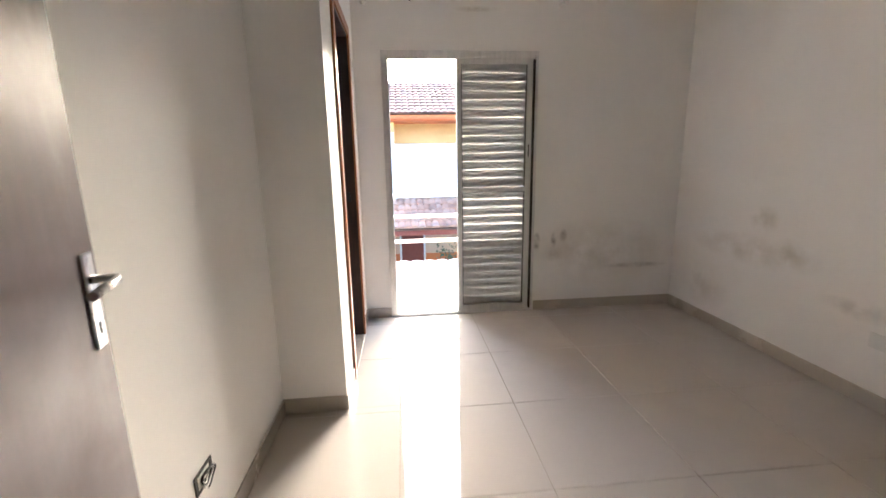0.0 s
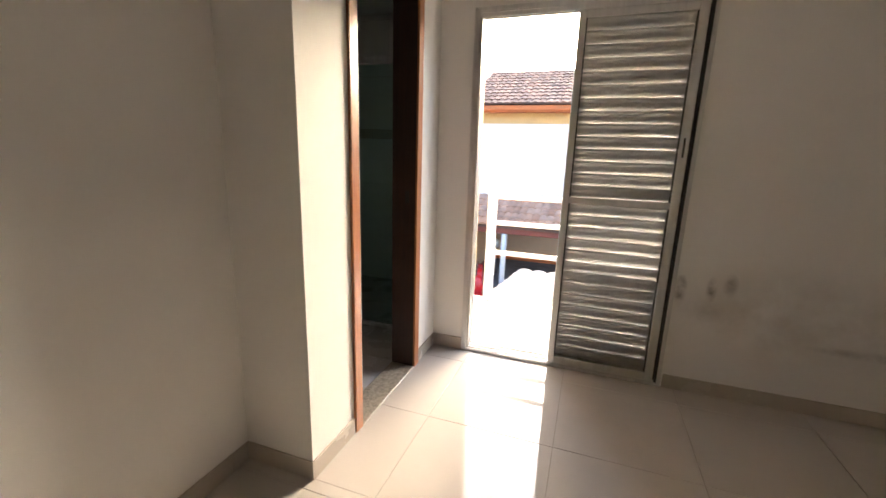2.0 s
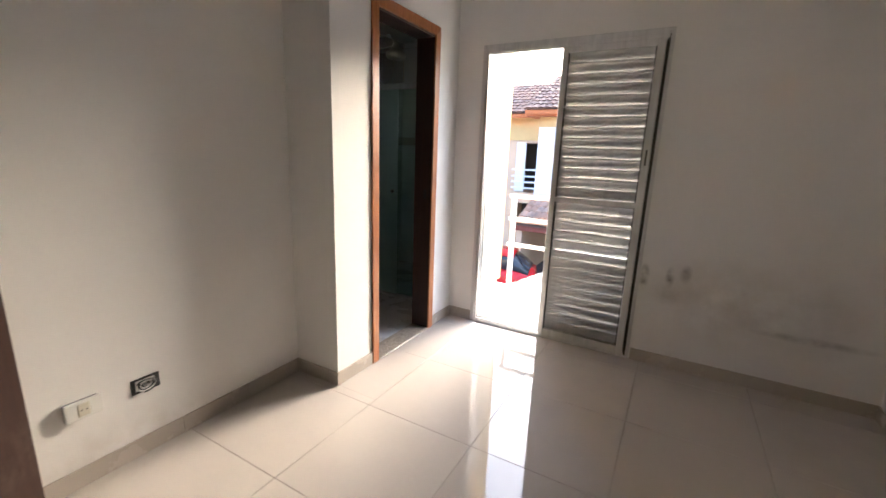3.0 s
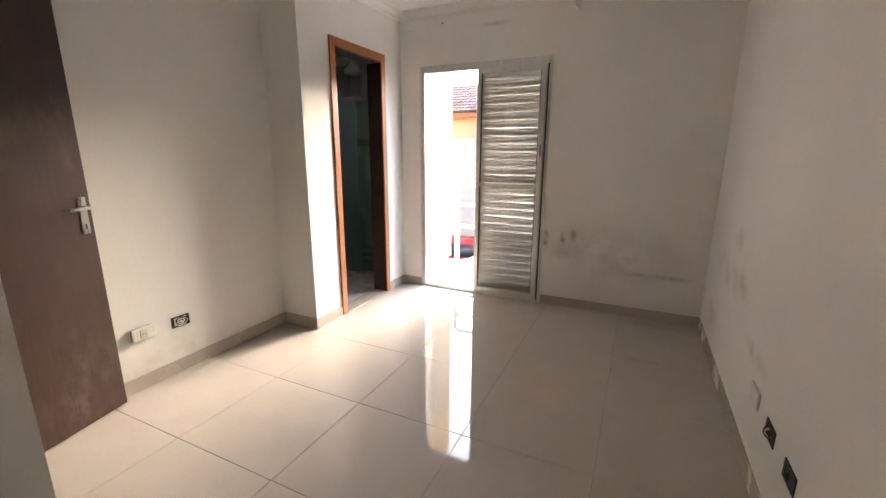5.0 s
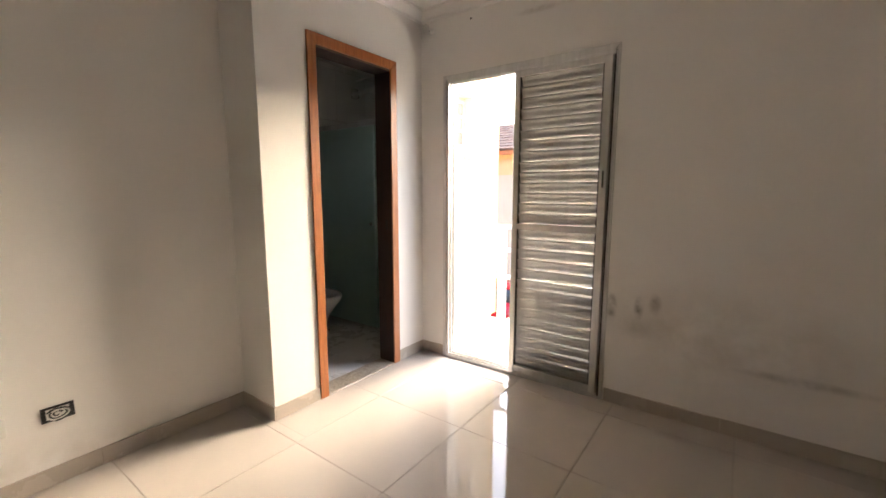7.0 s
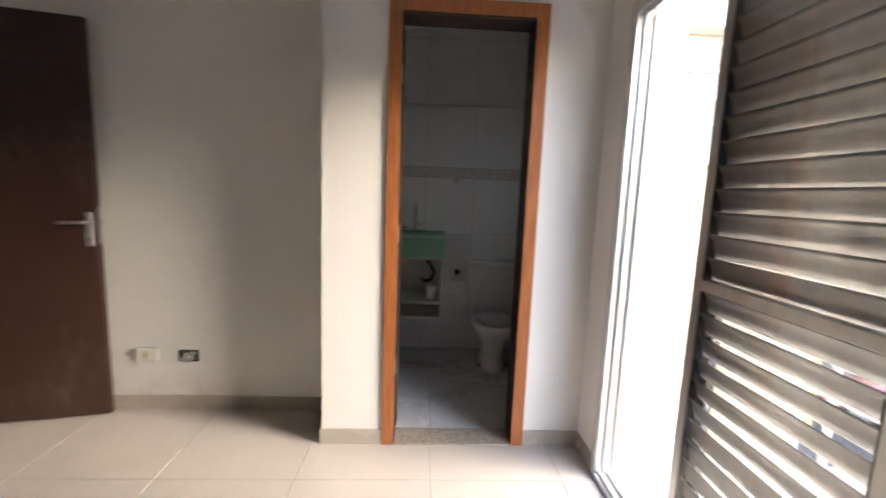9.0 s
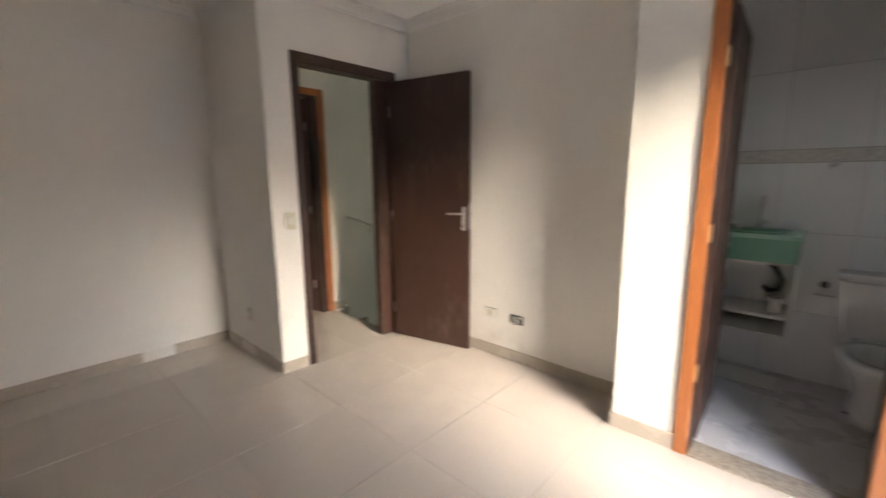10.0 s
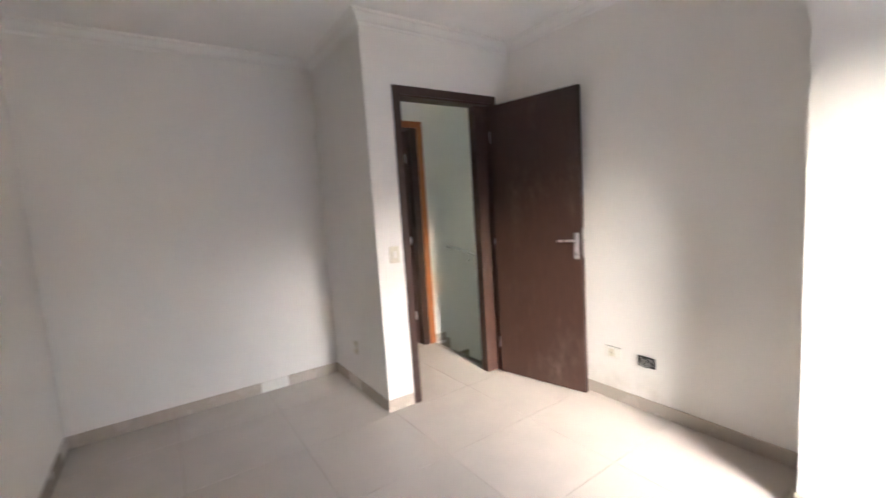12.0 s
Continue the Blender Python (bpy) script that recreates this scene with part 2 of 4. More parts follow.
def sweep(path, profile, closed=True):
    """A moulding along a floor outline (anticlockwise); profile rows of (offset inwards, z)."""
    bm = bmesh.new()
    n = len(path)
    rings = []
    for i in range(n):
        p, a, b = Vector(path[i]), Vector(path[i - 1]), Vector(path[(i + 1) % n])
        d1, d2 = (p - a).normalized(), (b - p).normalized()
        n1, n2 = Vector((-d1.y, d1.x)), Vector((-d2.y, d2.x))
        mit = (n1 + n2) / (1 + n1.dot(n2))
        rings.append([bm.verts.new((*(p + mit * o), z)) for o, z in profile])
    for i in range(n):
        a, b = rings[i], rings[(i + 1) % n]
        for k in range(len(profile)):
            j = (k + 1) % len(profile)
            bm.faces.new((a[k], b[k], b[j], a[j]))
    return bm


# ---------- the shell ----------
XW, XE, YN, YS, YB = -0.33, 2.72, 1.347, -1.945, -2.92
NX = 0.925
CEIL = 2.605
LO = -0.03
structure("wall_west", boxes((XW - 0.12, XW, YS - 0.12, 0.0, LO, CEIL)), mat_wall, "off-white painted plaster wall with scuffs near the skirting", "wall")
structure("wall_bathroom_south", boxes((-1.52, -0.002, 0.0, 0.12, LO, CEIL)), mat_wall, "off-white painted plaster return wall of the bathroom", "wall")
BY0, BY1, BZ = 0.370, 0.988, 2.130
structure("wall_bathroom_east", boxes((-0.14, 0, 0.0005, BY0 - 0.03, LO, CEIL), (-0.14, 0, BY1 + 0.03, YN, LO, CEIL), (-0.14, 0, BY0 - 0.03, BY1 + 0.03, BZ + 0.02, CEIL)),
          mat_wall, "off-white painted wall with a bathroom doorway", "wall")
SX0, SX1, SZ = 0.23, 1.425, 2.105
structure("wall_north", boxes((-0.08, SX0, YN, YN + 0.15, LO, CEIL), (SX1, XE + 0.15, YN, YN + 0.15, LO, CEIL), (SX0, SX1, YN, YN + 0.15, SZ, CEIL)),
          mat_wall_n, "off-white painted wall with dark scuffs and a balcony doorway", "wall")
structure("wall_east", boxes((XE, XE + 0.15, YB - 0.12, YN, LO, CEIL)), mat_wall_e, "off-white painted wall with olive damp stains", "wall")
structure("wall_niche_south", boxes((NX - 0.12, XE, YB - 0.12, YB, LO, CEIL)), mat_wall, "off-white painted plaster back wall of the niche", "wall")
EX0, EX1, EZ = -0.115, 0.675, 2.135
structure("wall_entry", boxes((XW, EX0 - 0.03, YS - 0.12, YS, LO, CEIL), (EX1 + 0.03, NX, YS - 0.12, YS, LO, CEIL), (EX0 - 0.03, EX1 + 0.03, YS - 0.12, YS, EZ + 0.02, CEIL)),
          mat_wall, "off-white painted wall with the bedroom doorway", "wall")
structure("wall_niche_west", boxes((NX - 0.12, NX, YB, YS - 0.12, LO, CEIL)), mat_wall, "off-white painted side wall of the niche", "wall")
structure("ceiling", boxes((-3.2, XE + 0.15, -4.3, YN + 0.15, CEIL, CEIL + 0.12)), mat_ceiling, "smooth white painted ceiling", "ceiling")
room = [(XW, YS), (NX, YS), (NX, YB), (XE, YB), (XE, YN), (0, YN), (0, 0), (XW, 0)]
structure("crown_moulding", sweep(room, [(0, 2.53), (0.006, 2.53), (0.010, 2.545), (0.022, 2.553), (0.034, 2.568), (0.048, 2.588), (0.062, 2.592), (0.066, CEIL), (0, CEIL)]),
          mat_crown, "white plaster crown moulding below the ceiling", "moulding")

# balcony slab, and roof over the building
structure("balcony_floor", boxes((-0.08, 4.2, YN, 2.50, -0.16, -0.02)), mat_ext_white, "pale balcony slab", "balcony")
structure("building_roof", boxes((-3.2, 5.0, -4.4, 1.60, CEIL + 0.125, CEIL + 0.25)), mat_ext_white, "flat white concrete roof slab", "roof")

# bathroom shell
BXW, BYN = -1.40, 2.62
structure("wall_bathroom_west", boxes((BXW - 0.12, BXW - 0.012, 0.12, BYN + 0.12, LO, CEIL)), mat_wall, "plastered wall behind white bathroom tiles", "wall")
structure("wall_bathroom_north", boxes((BXW - 0.012, -0.08, BYN + 0.012, BYN + 0.12, LO, CEIL + 0.5)), mat_ext, "ochre rendered end wall of the bathroom", "wall")
WY0, WY1, WZ0, WZ1 = 1.75, 2.20, 1.575, 2.165
structure("wall_shower_east", boxes((-0.20, -0.08, YN + 0.0, WY0, -2.8, 2.32), (-0.20, -0.08, WY1, BYN + 0.012, -2.8, 2.32),
          (-0.20, -0.08, WY0, WY1, -2.8, WZ0), (-0.20, -0.08, WY0, WY1, WZ1, 2.32)), mat_ext_cream, "weathered cream rendered outer wall beside the balcony", "wall")
structure("wall_shower_parapet", boxes((-0.20, -0.078, YN + 0.0, BYN + 0.012, 2.32, CEIL + 0.5)), mat_ext, "ochre painted top of the outer wall", "wall")
structure("bathroom_ceiling", boxes((BXW - 0.012, -0.14, 0.12, YN, 2.56, CEIL - 0.002), (BXW - 0.012, -0.20, YN, BYN + 0.012, 2.56, CEIL - 0.002)), mat_ceiling, "white bathroom ceiling", "ceiling")

# hall and stair shell
structure("far_room_floor", boxes((-0.3, 1.4, -4.2, -2.94, -0.12, -0.004)), mat_floor, "beige porcelain floor of the neighbouring room", "floor")
structure("wall_hall_south", boxes((-0.24, 0.02, -3.05, -2.93, LO, CEIL), (0.02, 0.72, -3.05, -2.93, 2.13, CEIL), (0.72, NX - 0.12, -3.05, -2.93, LO, CEIL)), mat_wall,
          "off-white hall wall with another doorway", "wall")
# the opening in the west stair wall is invented, to let daylight in
for k, row in enumerate(((-3.0, -0.24, -3.17, -3.05, -2.9, CEIL), (-3.12, -3.0, -3.17, -2.95, -2.9, CEIL), (-3.12, -3.0, -2.20, -1.9, -2.9, CEIL), (-3.12, -3.0, -2.95, -2.20, -2.9, 0.3), (-3.12, -3.0, -2.95, -2.20, 1.9, CEIL), (-3.0, XW - 0.12, -2.065, -1.945, -2.9, CEIL))):
    structure("wall_stair_%d" % (k + 1), boxes(row), mat_wall, "off-white stairwell wall", "wall")
# tinted pane out of view, added to light and colour the hall
added_stair_glass, tree_, bsdf_ = nodes_of("frosted glass added for stair light")
lucent = tree_.nodes.new("ShaderNodeBsdfTranslucent")
lucent.inputs[0].default_value = (0.90, 0.87, 0.68, 1)
link(tree_, lucent.outputs[0], tree_.nodes["Material Output"].inputs[0])
structure("window_2", boxes((-3.07, -3.06, -2.95, -2.20, 0.3, 1.9)), added_stair_glass, "unseen frosted pane added to light the stairwell", "window")
structure("wall_far_room", boxes((-0.3, 1.4, -4.3, -4.2, LO, CEIL), (-0.42, -0.3, -4.3, -3.04, LO, CEIL), (1.4, 1.5, -4.3, -3.03, LO, CEIL)), mat_wall,
          "plain walls of a dim neighbouring room", "wall")

# ---------- doors ----------
def casing(parent, axis, a0, a1, top, face, out, width, depth, material, label):
    """A mitred casing round an opening; axis x or y along the wall, face: wall plane, out: +1 or -1."""
    f0, f1 = sorted((face, face + out * depth))
    w = width
    for name, poly in (("casing_upright", [(a0, -0.002), (a0, top), (a0 - w, top + w), (a0 - w, -0.002)]),
                       ("casing_upright", [(a1, -0.002), (a1 + w, -0.002), (a1 + w, top + w), (a1, top)]),
                       ("casing_head", [(a0, top), (a1, top), (a1 + w, top + w), (a0 - w, top + w)])):
        bm = bmesh.new()
        rings = [[bm.verts.new((u, f, z) if axis == "x" else (f, u, z)) for u, z in poly] for f in (f0, f1)]
        bm.faces.new(rings[0])
        bm.faces.new(rings[1])
        for k in range(4):
            bm.faces.new((rings[0][k], rings[0][(k + 1) % 4], rings[1][(k + 1) % 4], rings[1][k]))
        bmesh.ops.recalc_face_normals(bm, faces=bm.faces)
        bmesh.ops.bevel(bm, geom=bm.edges[:], offset=0.0025, segments=2, affect="EDGES")
        part(name, bm, material, parent, label)


def lever_handle(parent, at, side, reach, material):
    """Back plate, lever and keyhole on a door face; local: plate in the x-z plane of the leaf, side = +-1 out of it."""
    x, y, z = at
    h = part("door_handle", box(bmesh.new(), x - 0.019, x + 0.019, y, y + side * 0.006, z - 0.10, z + 0.08, 0.003), material, parent, "worn chrome lever handle with long plate")
    part("lever", tube([(x, y, z + 0.03), (x, y + side * 0.045, z + 0.03), (x + reach * 0.02, y + side * 0.052, z + 0.03), (x + reach * 0.115, y + side * 0.052, z + 0.027)], 0.0085, 10), material, h)
    part("keyhole", box(bmesh.new(), x - 0.004, x + 0.004, y + side * 0.0055, y + side * 0.0075, z - 0.075, z - 0.05, 0.001), mat_black, h)
    part("screw", tube([(x, y + side * 0.005, z - 0.09), (x, y + side * 0.0075, z - 0.09)], 0.004, 8), material, h)


# bedroom entry door, open into the room
door_1 = tagged(empty("door_1", pose(EX0 + 0.005, YS + 0.012, 0)), "dark brown painted flush door standing open beside the wall", "door", kind="structure")
leaf_tip = Vector((-0.264, -1.231)) - Vector((EX0 + 0.005, YS + 0.012))
LEAF = leaf_tip.length
turn = math.degrees(math.atan2(leaf_tip.y, leaf_tip.x))
door_1.matrix_basis = pose(EX0 + 0.005, YS + 0.012, 0, 0, 0, turn)
part("leaf", box(bmesh.new(), 0.004, LEAF, -0.0175, 0.0175, 0.01, 2.11, 0.003, 2), mat_dark, door_1)
lever_handle(door_1, (LEAF - 0.040, -0.0176, 1.06), -1, -1, mat_chrome)
lever_handle(door_1, (LEAF - 0.040, 0.0176, 1.06), 1, -1, mat_chrome)
part("latch", box(bmesh.new(), LEAF - 0.001, LEAF + 0.012, -0.007, 0.007, 1.075, 1.10, 0.002), mat_chrome, door_1)
part("lock_plate", box(bmesh.new(), LEAF - 0.0005, LEAF + 0.0015, -0.011, 0.011, 0.97, 1.17), mat_chrome, door_1)
for hz in (0.25, 1.05, 1.88):
    part("hinge", tube([(0.0, -0.012, hz - 0.045), (0.0, -0.012, hz + 0.045)], 0.006, 8), mat_chrome, door_1)

frame_1 = tagged(empty("door_frame_1"), "dark brown painted door frame round the bedroom entrance", "door frame", kind="structure")
part("jamb", box(bmesh.new(), EX0 - 0.03, EX0, YS - 0.122, YS + 0.004, 0.0, EZ, 0.002), mat_dark, frame_1)
part("jamb", box(bmesh.new(), EX1, EX1 + 0.03, YS - 0.122, YS + 0.004, 0.0, EZ, 0.002), mat_dark, frame_1)
part("head_jamb", box(bmesh.new(), EX0 - 0.03, EX1 + 0.03, YS - 0.122, YS + 0.004, EZ - 0.012, EZ + 0.02, 0.002), mat_dark, frame_1)
part("door_stop", box(bmesh.new(), EX1 - 0.012, EX1 + 0.001, YS - 0.12, YS - 0.04, 0.0, EZ - 0.012, 0.002), mat_dark, frame_1)
part("door_stop", box(bmesh.new(), EX0 - 0.001, EX0 + 0.112, YS - 0.12, YS - 0.045, 0.0, EZ - 0.012, 0.002), mat_dark, frame_1)
casing(frame_1, "x", EX0, EX1, EZ, YS, 1, 0.055, 0.016, mat_dark, "dark brown flat casing")
casing(frame_1, "x", EX0, EX1, EZ, YS - 0.12, -1, 0.055, 0.016, mat_dark, "dark brown flat casing")

# bathroom doorway
frame_2 = tagged(empty("door_frame_2"), "orange-brown varnished casing round the dark bathroom jambs", "door frame", kind="structure")
part("jamb", box(bmesh.new(), -0.143, 0.003, BY0 - 0.03, BY0, -0.005, BZ, 0.002), mat_jamb, frame_2)
part("jamb", box(bmesh.new(), -0.143, 0.003, BY1, BY1 + 0.03, -0.005, BZ, 0.002), mat_jamb, frame_2)
part("head_jamb", box(bmesh.new(), -0.143, 0.003, BY0 - 0.03, BY1 + 0.03, BZ - 0.012, BZ + 0.02, 0.002), mat_jamb, frame_2)
casing(frame_2, "y", BY0, BY1, BZ, 0.0, 1, 0.062, 0.014, mat_wood, "orange-brown varnished wood casing")
part("strike_plate", box(bmesh.new(), -0.06, -0.035, BY1 - 0.0015, BY1 + 0.001, 1.02, 1.09), mat_black, frame_2)
for hz in (0.42, 1.10, 1.86):
    part("hinge", box(bmesh.new(), -0.055, -0.002, BY0 - 0.001, BY0 + 0.003, hz - 0.04, hz + 0.04, 0.001), mat_brass, frame_2, "tarnished brass hinge leaf")
door_2 = tagged(empty("door_2", pose(-0.142, BY0 + 0.006, 0, 0, 0, 182.5)), "dark brown flush bathroom door folded back inside", "door", kind="structure")
part("leaf", box(bmesh.new(), 0.01, 0.60, -0.0, 0.033, 0.012, 2.10, 0.003, 2), mat_jamb, door_2)
lever_handle(door_2, (0.55, -0.0001, 1.05), -1, -1, mat_chrome)
structure("threshold", box(bmesh.new(), -0.142, 0.012, BY0, BY1, -0.02, 0.006, 0.003), mat_granite, "speckled beige granite threshold", "threshold")

# hall door
frame_3 = tagged(empty("door_frame_3"), "orange-brown varnished casing of the hall doorway", "door frame", kind="structure")
part("jamb", box(bmesh.new(), -0.02 - 0.03, 0.022, -3.053, -2.927, 0, 2.13, 0.002), mat_jamb, frame_3)
part("jamb", box(bmesh.new(), 0.72, 0.75, -3.053, -2.927, 0, 2.13, 0.002), mat_jamb, frame_3)
part("head_jamb", box(bmesh.new(), -0.01, 0.75, -3.053, -2.927, 2.12, 2.15, 0.002), mat_jamb, frame_3)
casing(frame_3, "x", -0.07 + 0.02, 0.72, 2.13, -2.93, 1, 0.06, 0.015, mat_wood, "orange-brown varnished wood casing")
door_3 = tagged(empty("door_3", pose(0.03, -3.0, 0, 0, 0, -78)), "dark brown flush hall door standing open", "door", kind="structure")
part("leaf", box(bmesh.new(), 0.0, 0.68, -0.017, 0.017, 0.01, 2.11, 0.003), mat_jamb, door_3)
lever_handle(door_3, (0.63, 0.0176, 1.05), 1, -1, mat_chrome)
for hz in (0.3, 1.05, 1.85):
    part("hinge", tube([(0.0, 0.02, hz - 0.04), (0.0, 0.02, hz + 0.04)], 0.007, 8), mat_chrome, door_3)

# ---------- balcony sliding door ----------
slider = tagged(empty("sliding_door_frame"), "satin aluminium frame of the balcony sliding door with tracks", "door frame", kind="structure")
F0, F1 = YN - 0.012, YN + 0.085
part("frame_upright", boxes((SX0, SX0 + 0.012, F0, F1, 0.0, SZ), (SX0 + 0.012, SX0 + 0.03, F0 + 0.004, F0 + 0.012, 0.02, SZ - 0.03),
     (SX0 + 0.012, SX0 + 0.03, F0 + 0.042, F0 + 0.05, 0.02, SZ - 0.03), (SX0 + 0.012, SX0 + 0.03, F1 - 0.012, F1 - 0.003, 0.02, SZ - 0.03), bevel=0.001), mat_alu, slider)
part("frame_upright", box(bmesh.new(), SX1 - 0.008, SX1, F0, F1, 0.0, SZ, 0.001), mat_alu, slider)
# dark strips paint the shade in the gap beside the leaf
part("frame_channel", boxes((SX1 - 0.02, SX1 - 0.008, F0 + 0.006, F1, 0.012, SZ - 0.012), (SX1 - 0.03, SX1 - 0.012, F0 + 0.046, F0 + 0.05, 0.02, SZ - 0.03), bevel=0.001), mat_alu_dark, slider, "frame channel painted dark as in shade")
part("frame_head", boxes((SX0 + 0.012, SX1 - 0.012, F0, F1, SZ - 0.012, SZ), (SX0 + 0.012, SX1 - 0.012, F0 + 0.001, F0 + 0.007, SZ - 0.036, SZ - 0.012),
     (SX0 + 0.012, SX1 - 0.012, F0 + 0.044, F0 + 0.049, SZ - 0.036, SZ - 0.012), bevel=0.001), mat_alu, slider)
part("bottom_track", boxes((SX0 + 0.012, SX1 - 0.012, F0, F1, 0.0, 0.010), (SX0 + 0.012, SX1 - 0.012, F0 + 0.022, F0 + 0.027, 0.010, 0.024),
     (SX0 + 0.012, SX1 - 0.012, F0 + 0.064, F0 + 0.069, 0.010, 0.024), (SX0 + 0.012, SX1 - 0.012, F0, F0 + 0.004, 0.010, 0.020), bevel=0.001), mat_alu, slider)
for cx, sgn in ((SX0, -1), (SX1, 0.6)):
    part("face_trim", box(bmesh.new(), cx + sgn * 0.0, cx + sgn * 0.022, YN - 0.008, YN + 0.001, 0.0, SZ + 0.022, 0.002), mat_alu, slider)
part("face_trim", box(bmesh.new(), SX0, SX1, YN - 0.008, YN + 0.001, SZ, SZ + 0.022, 0.002), mat_alu, slider)

mat_clear_front = glass_mat("clear glass", (0.97, 0.98, 0.975))
louvre = tagged(empty("louvre_leaf"), "satin aluminium sliding leaf with two panels of horizontal louvre slats", "sliding door", kind="structure")
LX0, LX1, LY0, LY1, LZ0, LZ1 = 0.785, 1.396, F0 + 0.008, F0 + 0.041, 0.026, SZ - 0.034
MR = 1.062
part("stile", box(bmesh.new(), LX0, LX0 + 0.038, LY0, LY1, LZ0, LZ1, 0.002), mat_alu, louvre)
part("stile", box(bmesh.new(), LX1 - 0.045, LX1, LY0, LY1, LZ0, LZ1, 0.002), mat_alu, louvre)
part("top_rail", box(bmesh.new(), LX0 + 0.038, LX1 - 0.045, LY0, LY1, LZ1 - 0.04, LZ1, 0.002), mat_alu, louvre)
part("mid_rail", box(bmesh.new(), LX0 + 0.038, LX1 - 0.045, LY0, LY1, MR - 0.017, MR + 0.017, 0.002), mat_alu, louvre)
part("bottom_rail", box(bmesh.new(), LX0 + 0.038, LX1 - 0.045, LY0, LY1, LZ0, LZ0 + 0.045, 0.002), mat_alu, louvre)
part("gasket", boxes((LX0 + 0.036, LX0 + 0.044, LY0 + 0.006, LY1 - 0.004, LZ0 + 0.04, MR - 0.017), (LX0 + 0.036, LX0 + 0.044, LY0 + 0.006, LY1 - 0.004, MR + 0.017, LZ1 - 0.04),
     (LX1 - 0.052, LX1 - 0.043, LY0 + 0.006, LY1 - 0.004, LZ0 + 0.04, MR - 0.017), (LX1 - 0.052, LX1 - 0.043, LY0 + 0.006, LY1 - 0.004, MR + 0.017, LZ1 - 0.04)), mat_alu_dark, louvre, "black rubber gasket")
for z0, z1 in ((LZ0 + 0.045, MR - 0.017), (MR + 0.017, LZ1 - 0.04)):
    part("pane", box(bmesh.new(), LX0 + 0.036, LX1 - 0.043, LY0 + 0.0015, LY0 + 0.0045, z0 - 0.002, z1 + 0.002), mat_clear_front, louvre, "clear glass over the slats").visible_shadow = False
part("pull_slot", box(bmesh.new(), LX1 - 0.028, LX1 - 0.018, LY0 - 0.002, LY0 + 0.002, 1.32, 1.42, 0.002), mat_alu_dark, louvre)


rear = tagged(empty("glass_leaf"), "aluminium sliding glass leaf parked behind the louvre", "sliding door", kind="structure")
RY0, RY1 = F0 + 0.050, F0 + 0.080
# near-black colour holds the shade on the rear leaf's aluminium
mat_alu_shade = plain("aluminium in painted shade", (0.035, 0.033, 0.03), 0.45)
mat_clear = glass_mat("grey tinted glass", (0.80, 0.81, 0.80))
part("stile", box(bmesh.new(), 0.80, 0.845, RY0, RY1, LZ0, LZ1, 0.002), mat_alu_shade, rear)
part("stile", box(bmesh.new(), 1.365, 1.403, RY0, RY1, LZ0, LZ1, 0.002), mat_alu_shade, rear)
part("rail", box(bmesh.new(), 0.845, 1.365, RY0, RY1, LZ0, LZ0 + 0.05, 0.002), mat_alu_shade, rear)
part("rail", box(bmesh.new(), 0.845, 1.365, RY0, RY1, LZ1 - 0.04, LZ1, 0.002), mat_alu_shade, rear)
part("pane", box(bmesh.new(), 0.845, 1.365, RY0 + 0.012, RY0 + 0.017, LZ0 + 0.05, LZ1 - 0.04), mat_clear, rear).visible_shadow = False


def slat_bmesh(pitch, depth, tilt, length):
    """One extruded louvre slat, gently S-curved, its outer edge the lower one."""
    bm = bmesh.new()
    n = 9
    prof = []
    for k in range(n):
        s = k / (n - 1) - 0.5
        prof.append((s * depth, 0.0045 * math.sin(2 * math.pi * s)))
    c, s_ = math.cos(tilt), math.sin(tilt)
    rows = []
    for off in (0.0006, -0.0006):
        for x in (0.0, length):
            rows.append([bm.verts.new((x, u * c - (v + off) * s_, -(u * s_) + (-(v + off)) * c * -1)) for u, v in prof])
    for a, b in ((rows[0], rows[1]), (rows[2], rows[3])):
        for k in range(n - 1):
            bm.faces.new((a[k], a[k + 1], b[k + 1], b[k])).smooth = True
    for k in (0, n - 1):
        bm.faces.new((rows[0][k], rows[1][k], rows[3][k], rows[2][k]))
    return bm


SL = LX1 - LX0 - 0.038 - 0.045 - 0.004
ymid = LY1 - 0.010
slat_a = slat_b = None
for z0, z1, count in ((LZ0 + 0.045, MR - 0.017, 14), (MR + 0.017, LZ1 - 0.04, 14)):
    pitch = (z1 - z0) / count
    for k in range(count):
        low = z0 < 0.5 and k < 8
        zc = z0 + (k + 0.5) * pitch
        src = slat_b if low else slat_a
        m = pose(LX0 + 0.040, ymid, zc)
        if src is None:
            src = part("slat", slat_bmesh(pitch, 0.086 if low else 0.081, radians(73 if low else 64), SL), mat_slat, louvre, m=m)
            if low:
                slat_b = src
            else:
                slat_a = src
        else:
            s = src.copy()
            scene.collection.objects.link(s)
            s.matrix_basis = m

# ---------- balcony railing ----------
rail = tagged(empty("balcony_railing"), "white painted steel balcony railing with horizontal bars", "railing")
RY = 2.40
for px in (0.15, 1.45, 2.75, 4.05):
    part("post", box(bmesh.new(), px - 0.022, px + 0.022, RY - 0.022, RY + 0.022, -0.02, 0.94, 0.003), mat_steel_white, rail)
    part("post_foot", box(bmesh.new(), px - 0.04, px + 0.04, RY - 0.04, RY + 0.04, -0.02, -0.008, 0.003), mat_steel_white, rail)
part("post", box(bmesh.new(), 0.02, 0.05, RY + 0.30, RY + 0.33, -0.15, 0.95, 0.003), mat_steel_white, rail)
